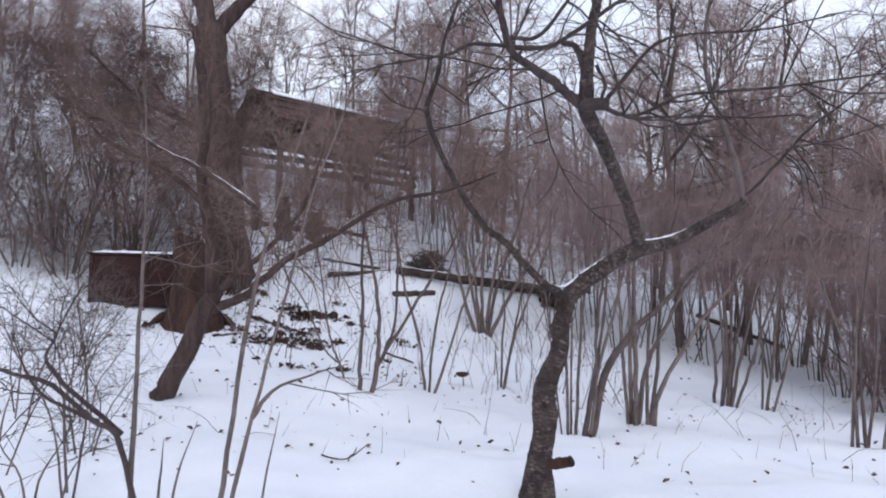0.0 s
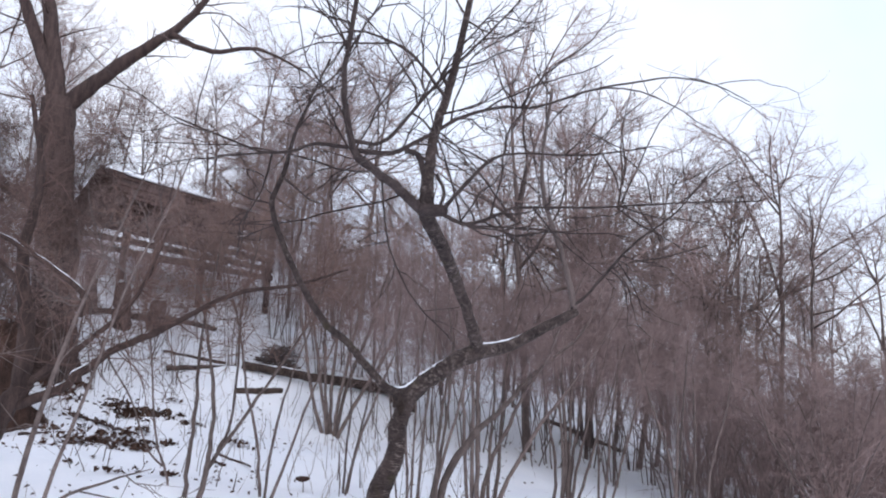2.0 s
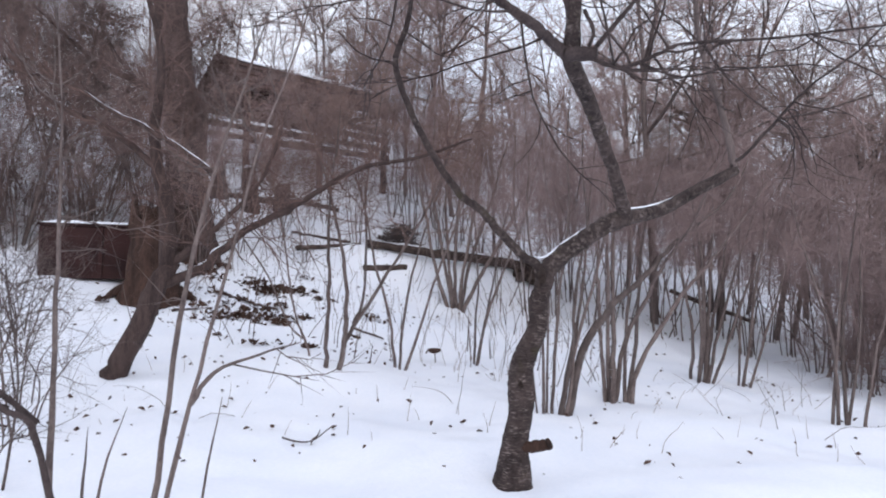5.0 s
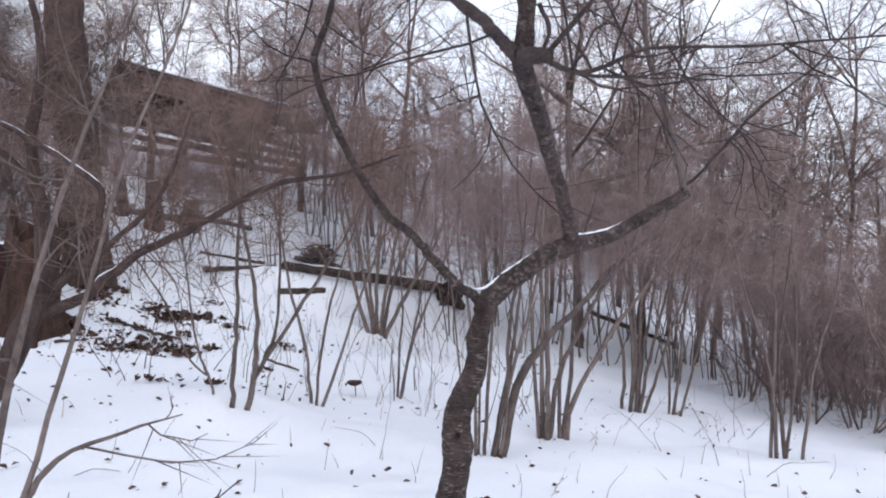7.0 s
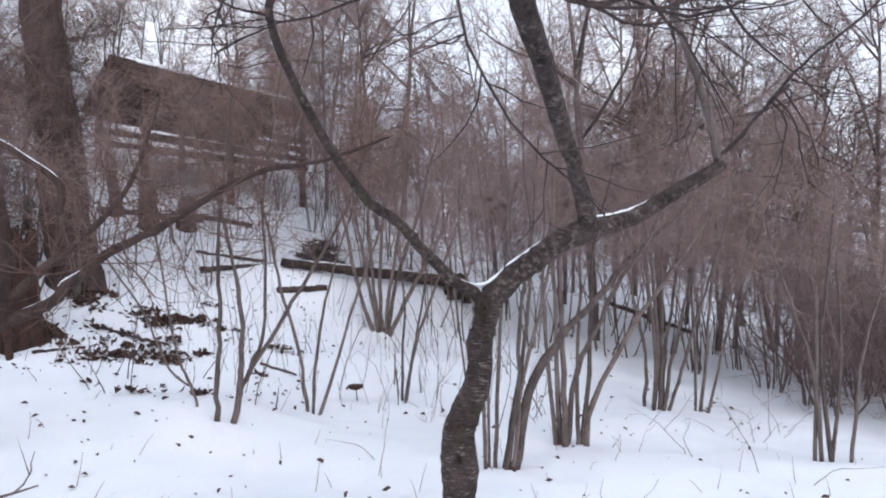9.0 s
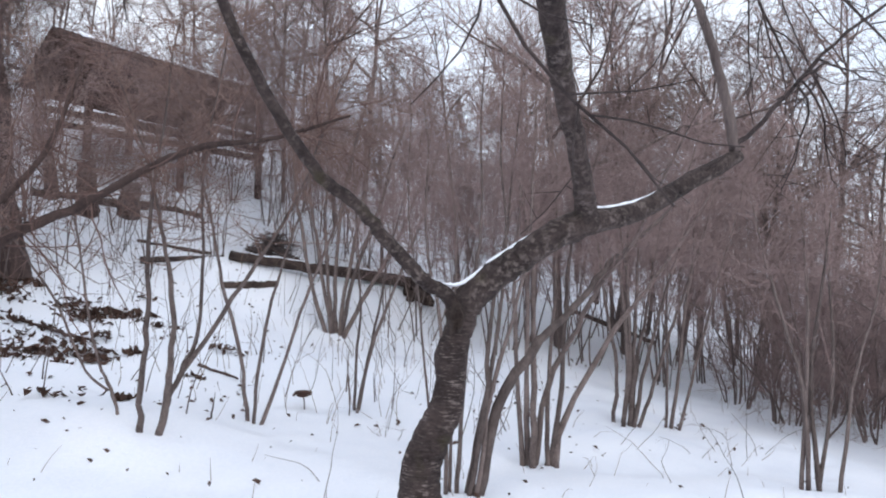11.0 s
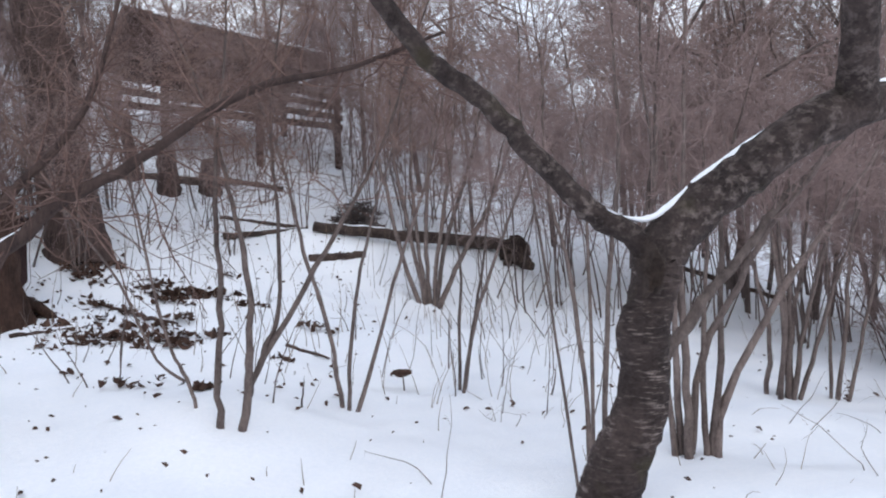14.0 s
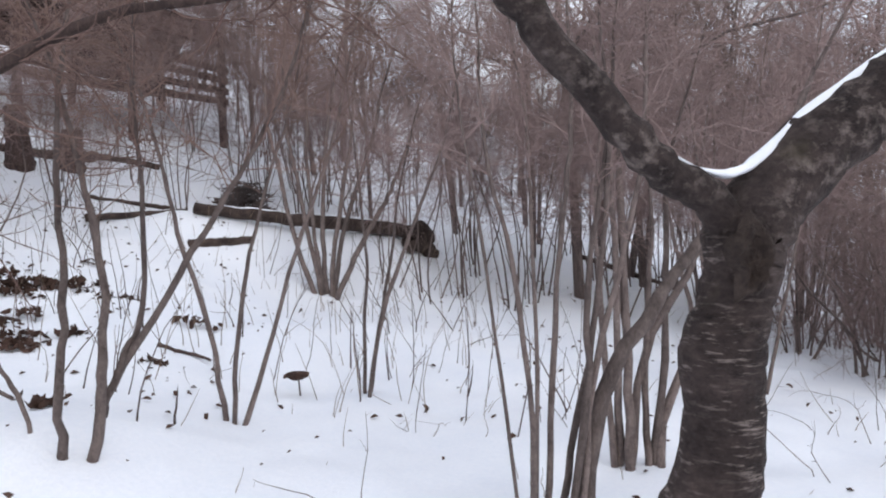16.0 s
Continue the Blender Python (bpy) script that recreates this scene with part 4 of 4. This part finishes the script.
wood = [bare_tree(k, h, r, "tall bare leafless tree with fine branching") for k, (h, r) in enumerate(((8, 0.065), (9.5, 0.08), (7, 0.055), (10.5, 0.095), (6.2, 0.05)))]
curved = bare_tree(9, 9.0, 0.09, "bare tree with thick curved limbs behind the thicket")
set_bush(curved, 7.2, 17.6, 1.0, 20)
trees_at = [(-3.85, 12.1), (7.2, 17.6)]
for k, (x, y, size) in enumerate(((6.2, 15.0, 0.8), (7.6, 15.4, 0.85), (9.0, 14.8, 0.8), (4.6, 14.2, 0.95), (2.6, 21.5, 0.85), (4.9, 17.2, 0.85),
                                 (12.0, 15.2, 0.8), (13.6, 16.6, 0.75), (10.8, 16.8, 0.8), (15.2, 15.4, 0.75), (7.0, 17.2, 0.8), (3.4, 17.6, 0.75), (9.4, 18.4, 0.8), (16.5, 18, 0.8), (5.6, 18.8, 0.9), (8.6, 14.2, 0.7),
                                 (9.9, 15.6, 0.66), (8.4, 16.2, 1.0), (6.9, 16.4, 0.85), (10.6, 14.6, 0.85),
                                 (-0.7, 20.6, 0.9), (0.7, 20.0, 0.85), (-1.6, 23.0, 0.9), (1.5, 22.4, 1.0), (-2.4, 24.5, 1.0), (0.1, 23.5, 0.95))):
    set_bush(wood[k % 5], x, y, size, 47 * k)
    trees_at.append((x, y))
plant(wood, 6, (7.0, 12), (14.5, 18), 1.0, rng, trees_at, (0.75, 1.0))
plant(wood, 14, (-1, 14), (16.5, 26), 1.4, rng, trees_at, (0.65, 1.0), off_shelter)
plant(wood, 15, (-12, 2), (20.5, 28), 1.2, rng, trees_at, (0.65, 0.9))
plant(wood, 15, (-20, 28), (26, 38), 2.2, rng, trees_at, (0.8, 1.15))
plant(wood, 8, (9, 26), (14, 24), 1.8, rng, trees_at, (0.65, 0.85))
plant(wood, 6, (-16, -5.5), (13, 24), 1.8, rng, trees_at, (0.6, 0.85), off_shelter)
plant(wood, 5, (-22, 22), (-26, -8), 4, rng, trees_at, (0.9, 1.2))


# ---- the open shelter on the hillside ----
def build_shelter():
    x0, y0 = -5.45, 18.0
    turn = 43.7
    z0 = gz(-3.6, 19.6)
    ob = thing("shelter", x0, y0, z0, "dark wooden shelter with a snow-edged board roof", "shed", turn=turn)
    ridge = 6.69 - z0
    length, fall, run = 4.9, 1.05, 1.5
    slope = math.degrees(math.atan2(fall, run))
    size = math.hypot(fall, run)
    for side in (-1, 1):
        deck = new("roof_slope")
        deck.empty_display_size = 0.1
        deck.parent = ob
        deck.matrix_basis = pose(length / 2, side * run / 2, ridge - fall / 2, -side * slope)
        rows = 7
        for k in range(rows):
            b = child("plank", slab("plank", (length + 0.1, size / rows + 0.03, 0.028), BOARD, 0.004), deck)
            b.matrix_basis = pose(0, (k - (rows - 1) / 2) * size / rows, 0.012 * (k % 2), 2 * side)
        snow = child("snow", slab("snow", (length, 0.22, 0.05), SNOW, 0.02), deck, "strip of white snow")
        snow.matrix_basis = pose(0.5, -side * (size / 2 - 0.13), 0.06)
    for px in (0.25, 2.4, 4.6):
        for py in (-1.15, 1.15):
            wx, wy = x0 + px * math.cos(radians(turn)) - py * math.sin(radians(turn)), y0 + px * math.sin(radians(turn)) + py * math.cos(radians(turn))
            foot = gz(wx, wy) - z0 - 0.1
            top = ridge - fall * 1.15 / run - 0.05
            post = child("post", slab("post", (0.13, 0.13, top - foot), BOARD, 0.01), ob)
            post.location = (px, py, (top + foot) / 2)
        tie = child("tie_beam", slab("tie_beam", (0.10, 2.5, 0.12), BOARD, 0.01), ob)
        tie.location = (px, 0, ridge - fall * 1.15 / run - 0.10)
    for py in (-1.15, 1.15):
        plate = child("wall_plate", slab("wall_plate", (length - 0.2, 0.11, 0.13), BOARD, 0.01), ob)
        plate.location = (length / 2, py, ridge - fall * 1.15 / run - 0.10)
    for k, h in enumerate((0.35, 0.62, 0.9, 1.15)):
        for py in (-1.24, 1.24):
            rail = child("rail", slab("rail", (length - 0.4, 0.035, 0.15), BOARD, 0.006), ob)
            rail.matrix_basis = pose(length / 2, py, h + (0.25 if py < 0 else 0.75), 0, 0.9 * (k - 1.5), 0)
    for k in range(4):
        gable = child("gable_board", slab("gable_board", (0.03, 2.3 - 0.55 * k, 0.24), BOARD, 0.005), ob)
        gable.location = (0.2, 0, ridge - fall + 0.12 + 0.235 * k)


build_shelter()


# ---- small things in the snow ----
def leaf_pile(x, y, w, d, count, label, seed):
    rng = np.random.default_rng(900 + seed)
    verts, faces = [], []
    nests = [(x + w * 0.42 * rng.standard_normal(), y + d * 0.42 * rng.standard_normal(), rng.uniform(0.04, 0.13)) for _ in range(max(4, count // 18))]
    for k in range(count):
        cx, cy, wide = nests[int(rng.integers(len(nests)))]
        px, py = cx + wide * rng.standard_normal(), cy + wide * 0.7 * rng.standard_normal()
        pz = gz(px, py) + 0.005 + 0.06 * rng.random() * math.exp(-((px - cx) ** 2 + (py - cy) ** 2) / wide ** 2)
        m = pose(px, py, pz, rng.uniform(-50, 50), rng.uniform(-50, 50), rng.uniform(0, 360))
        s, c = rng.uniform(0.020, 0.056), rng.uniform(0.25, 0.9)
        shape = ((-1, 0, c * 0.5), (-0.4, 0.55, 0.1), (0.4, 0.5, 0.1), (1.1, 0, c), (0.4, -0.5, 0.1), (-0.4, -0.55, 0.1), (0, 0, -c * 0.4))
        b = len(verts)
        verts += [tuple(m @ Vector((a * s, q * s, e * s))) for a, q, e in shape]
        faces += [(b + i, b + (i + 1) % 6, b + 6) for i in range(6)]
    me = mesh_of("leaf_litter", verts, faces, LEAF, False)
    tagged(new("leaf_litter", me), label, "dead leaves", kind="stuff")


leaf_pile(-2.6, 9.75, 0.8, 0.45, 380, "heap of dark brown dead leaves showing through snow", 1)
leaf_pile(-2.3, 11.3, 1.0, 0.6, 420, "dark dead leaves and litter on the snowy slope", 2)
leaf_pile(-3.5, 11.6, 0.5, 0.4, 170, "small patch of dead leaves in snow", 3)
leaf_pile(-1.6, 8.6, 0.8, 0.6, 30, "few scattered dead leaves on snow", 4)
leaf_pile(-2.6, 10.6, 1.9, 1.9, 420, "dead leaves scattered over the snowy slope", 6)
leaf_pile(-0.2, 16.2, 0.9, 0.6, 200, "dead leaves lying about the brush heap", 5)


def brush_heap():
    rng = np.random.default_rng(31)
    x, y = -0.60, 15.8
    ob = thing("brush_heap", x, y, gz(x, y), "round grey heap of cut twigs and brush", "brush heap")
    lines = []
    for _ in range(560):
        a, e = rng.uniform(0, 6.28), rng.uniform(0.0, 1.3)
        p = np.array((0.44 * math.cos(a) * math.cos(e), 0.36 * math.sin(a) * math.cos(e), 0.50 * math.sin(e) + 0.04))
        lines.append(wander(p * rng.uniform(0.5, 1), rng.standard_normal(3) * (1, 1, 0.25), 0.20 * rng.random() + 0.10, 4, 0.009, 0.003, 0.15, rng))
    child("brushwood", strands_mesh("brushwood", lines, 4, GREY_WOOD), ob, kind="stuff")


brush_heap()


def seed_head(x, y):
    rng = np.random.default_rng(41)
    z = gz(x, y)
    ob = thing("seed_head", x, y, z, "dark flat dry seed head on a thin stalk", "dry plant")
    stalk = limb_line([(0.02, 0, -0.05), (0.015, 0, 0.1), (0, 0, 0.20)], 0.007, 0.006, rng, 3, 0.1)
    child("stalk", strands_mesh("stalk", [stalk], 6, HAZEL), ob)
    bm = bmesh.new()
    bmesh.ops.create_icosphere(bm, subdivisions=3, radius=1)
    for v in bm.verts:
        n = noise.noise(v.co * 2.3)
        v.co = Vector((v.co.x * 0.088 * (1 + 0.25 * n), v.co.y * 0.08 * (1 + 0.2 * n), v.co.z * (0.022 if v.co.z > 0 else 0.045) * (1 + 0.3 * n)))
    me = bpy.data.meshes.new("head")
    bm.to_mesh(me)
    bm.free()
    me.materials.append(ROT)
    child("head", me, ob).location = (0, 0, 0.205)


seed_head(0.19, 9.6)


def stick(x0, y0, x1, y1, r, label, seed, name="stick"):
    rng = np.random.default_rng(950 + seed)
    ob = thing(name, x0, y0, gz(x0, y0), label, "stick", "sticks on the snow")
    pts = [(f * (x1 - x0), f * (y1 - y0), gz(x0 + f * (x1 - x0), y0 + f * (y1 - y0)) - gz(x0, y0) + r * 0.7) for f in (0, 0.4, 0.75, 1)]
    child("shaft", strands_mesh("shaft", [limb_line(pts, r, r * 0.5, rng, 4, 0.35)], 7, OLD_BARK), ob)


stick(-0.93, 10.09, -0.50, 9.93, 0.022, "short dark stick lying on the snow", 1)
stick(-2.45, 10.42, -2.03, 10.3, 0.025, "short dark stick lying on the snow", 2)
stick(-2.9, 10.6, -2.4, 10.4, 0.02, "thin dark stick among the dead leaves", 3)
stick(-3.2, 9.5, -2.7, 9.95, 0.02, "thin dark stick among the dead leaves", 4)


def fallen_twig(x, y):
    rng = np.random.default_rng(51)
    ob = thing("fallen_twig", x, y, gz(x, y), "small forked twig lying on smooth snow", "twig")
    for pts in ([(-0.14, 0, 0.04), (-0.03, 0, 0.012), (0.08, 0, 0.02), (0.22, 0.1, 0.11)], [(0.08, 0, 0.02), (0.12, -0.02, 0.06), (0.14, 0, 0.10)], [(0.08, 0, 0.02), (0.09, -0.08, 0.01)]):
        child("shoot", strands_mesh("shoot", [limb_line(pts, 0.008, 0.004, rng, 3, 0.2)], 6, OLD_BARK), ob)


fallen_twig(-0.8, 5.72)


def grass_and_litter():
    """Thin dry stalks that stick out of the snow, and crumbs of bark and leaf on it."""
    rng = np.random.default_rng(61)
    lines = []
    for _ in range(230):
        x, y = rng.uniform(-4, 6), 4.8 + 10 * rng.random() ** 0.7
        h = rng.uniform(0.06, 0.28) * (1.6 if rng.random() < 0.2 and y > 7 else 1)
        lines.append(wander((x, y, gz(x, y) - 0.03), (rng.standard_normal() * 0.35, rng.standard_normal() * 0.35, 1), h, 4, 0.0035, 0.0012, 0.12, rng))
    for _ in range(150):
        x, y = rng.uniform(-3.2, 2.6), rng.uniform(8.8, 14)
        lines.append(wander((x, y, gz(x, y) - 0.03), (rng.standard_normal() * 0.22, rng.standard_normal() * 0.22, 1), rng.uniform(0.15, 0.75), 6, 0.0045, 0.0015, 0.12, rng))
    for _ in range(30):
        x, y = rng.uniform(1.2, 5), rng.uniform(5.2, 9)
        lines.append(wander((x, y, gz(x, y) - 0.03), (rng.standard_normal() * 0.4, rng.standard_normal() * 0.4, 1), rng.uniform(0.10, 0.35), 5, 0.003, 0.001, 0.22, rng))
    tagged(new("dry_grass", strands_mesh("dry_grass", lines, 3, STRAW)), "thin dry brown stalks sticking out of snow", "dry grass", kind="stuff")
    verts, faces = [], []
    for _ in range(1500):
        x, y = rng.uniform(-5, 5), rng.uniform(5, 15)
        if (x > -0.5 and rng.random() < 0.6) or (y < 8.5 and rng.random() < 0.3):
            continue
        m = pose(x, y, gz(x, y) + 0.012, rng.uniform(-40, 40), rng.uniform(-40, 40), rng.uniform(0, 360))
        s = rng.uniform(0.008, 0.035)
        b = len(verts)
        verts += [tuple(m @ Vector(c)) for c in ((-s, -s * 0.5, 0), (s, -s * 0.3, 0), (s * 0.6, s * 0.6, 0.2 * s), (-s * 0.7, s * 0.4, 0), (0, 0, s * 0.7))]
        faces += [(b, b + 1, b + 4), (b + 1, b + 2, b + 4), (b + 2, b + 3, b + 4), (b + 3, b, b + 4)]
    tagged(new("bark_crumbs", mesh_of("bark_crumbs", verts, faces, LEAF, False)), "dark crumbs of bark and leaf on snow", "litter", kind="stuff")


grass_and_litter()


def thin_shoots():
    """Slender brown shoots scattered between the bushes on the slope."""
    rng = np.random.default_rng(67)
    lines = []
    for _ in range(110):
        x, y = rng.uniform(-3.4, 2.4), rng.uniform(8.2, 14.5)
        way = (rng.standard_normal() * 0.3, rng.standard_normal() * 0.2, 1)
        lines.append(wander((x, y, gz(x, y) - 0.04), way, rng.uniform(0.25, 1.2), 7, rng.uniform(0.0035, 0.007), 0.0018, 0.10, rng))
    lines += shoots([line for line in lines if line[1][0] > 0.005], 4, 0.3, 0.003, rng, 0.3, 0.7, 0.04, 3, 0.15)
    tagged(new("thin_shoots", strands_mesh("thin_shoots", lines, 4, HAZEL)), "slender bare brown shoots standing in the snow", "shoots", kind="stuff")


thin_shoots()


def weeds(x, y, count, label, seed):
    """A loose tuft of thin arching dry stems with a few side twigs."""
    rng = np.random.default_rng(1200 + seed)
    ob = thing("dry_weed", x, y, gz(x, y), label, "dry weed", "dry weeds in the snow")
    lines = []
    for _ in range(count):
        px, py = 0.12 * rng.standard_normal(2)
        way = np.array((0.5 * rng.standard_normal(), 0.5 * rng.standard_normal(), 1.0))
        lines.append(wander((px, py, gz(x + px, y + py) - gz(x, y) - 0.04), way, rng.uniform(0.30, 0.75), 9, 0.0034, 0.0011, 0.17, rng, -0.06))
    for line in lines:
        child("stem", strands_mesh("stem", [line], 5, HAZEL), ob)
    side = shoots(lines, 5, 0.18, 0.002, rng, 0.3, 0.8, 0.02, 3, 0.15)
    if side:
        child("twig_growth", strands_mesh("twig_growth", side, 3, HAZEL), ob, kind="stuff")


for k, (x, y, n) in enumerate(((2.9, 7.3, 2), (3.4, 6.6, 2), (3.9, 8.1, 3), (4.6, 8.4, 3), (3.1, 8.2, 2), (1.75, 8.4, 3), (2.5, 9.2, 3), (0.95, 8.3, 3), (1.3, 10.2, 4), (-0.6, 9.6, 2), (1.9, 10.9, 4), (-1.6, 6.3, 2), (0.45, 7.2, 2))):
    weeds(x, y, n, "thin arching dry weed stems standing in snow", k)
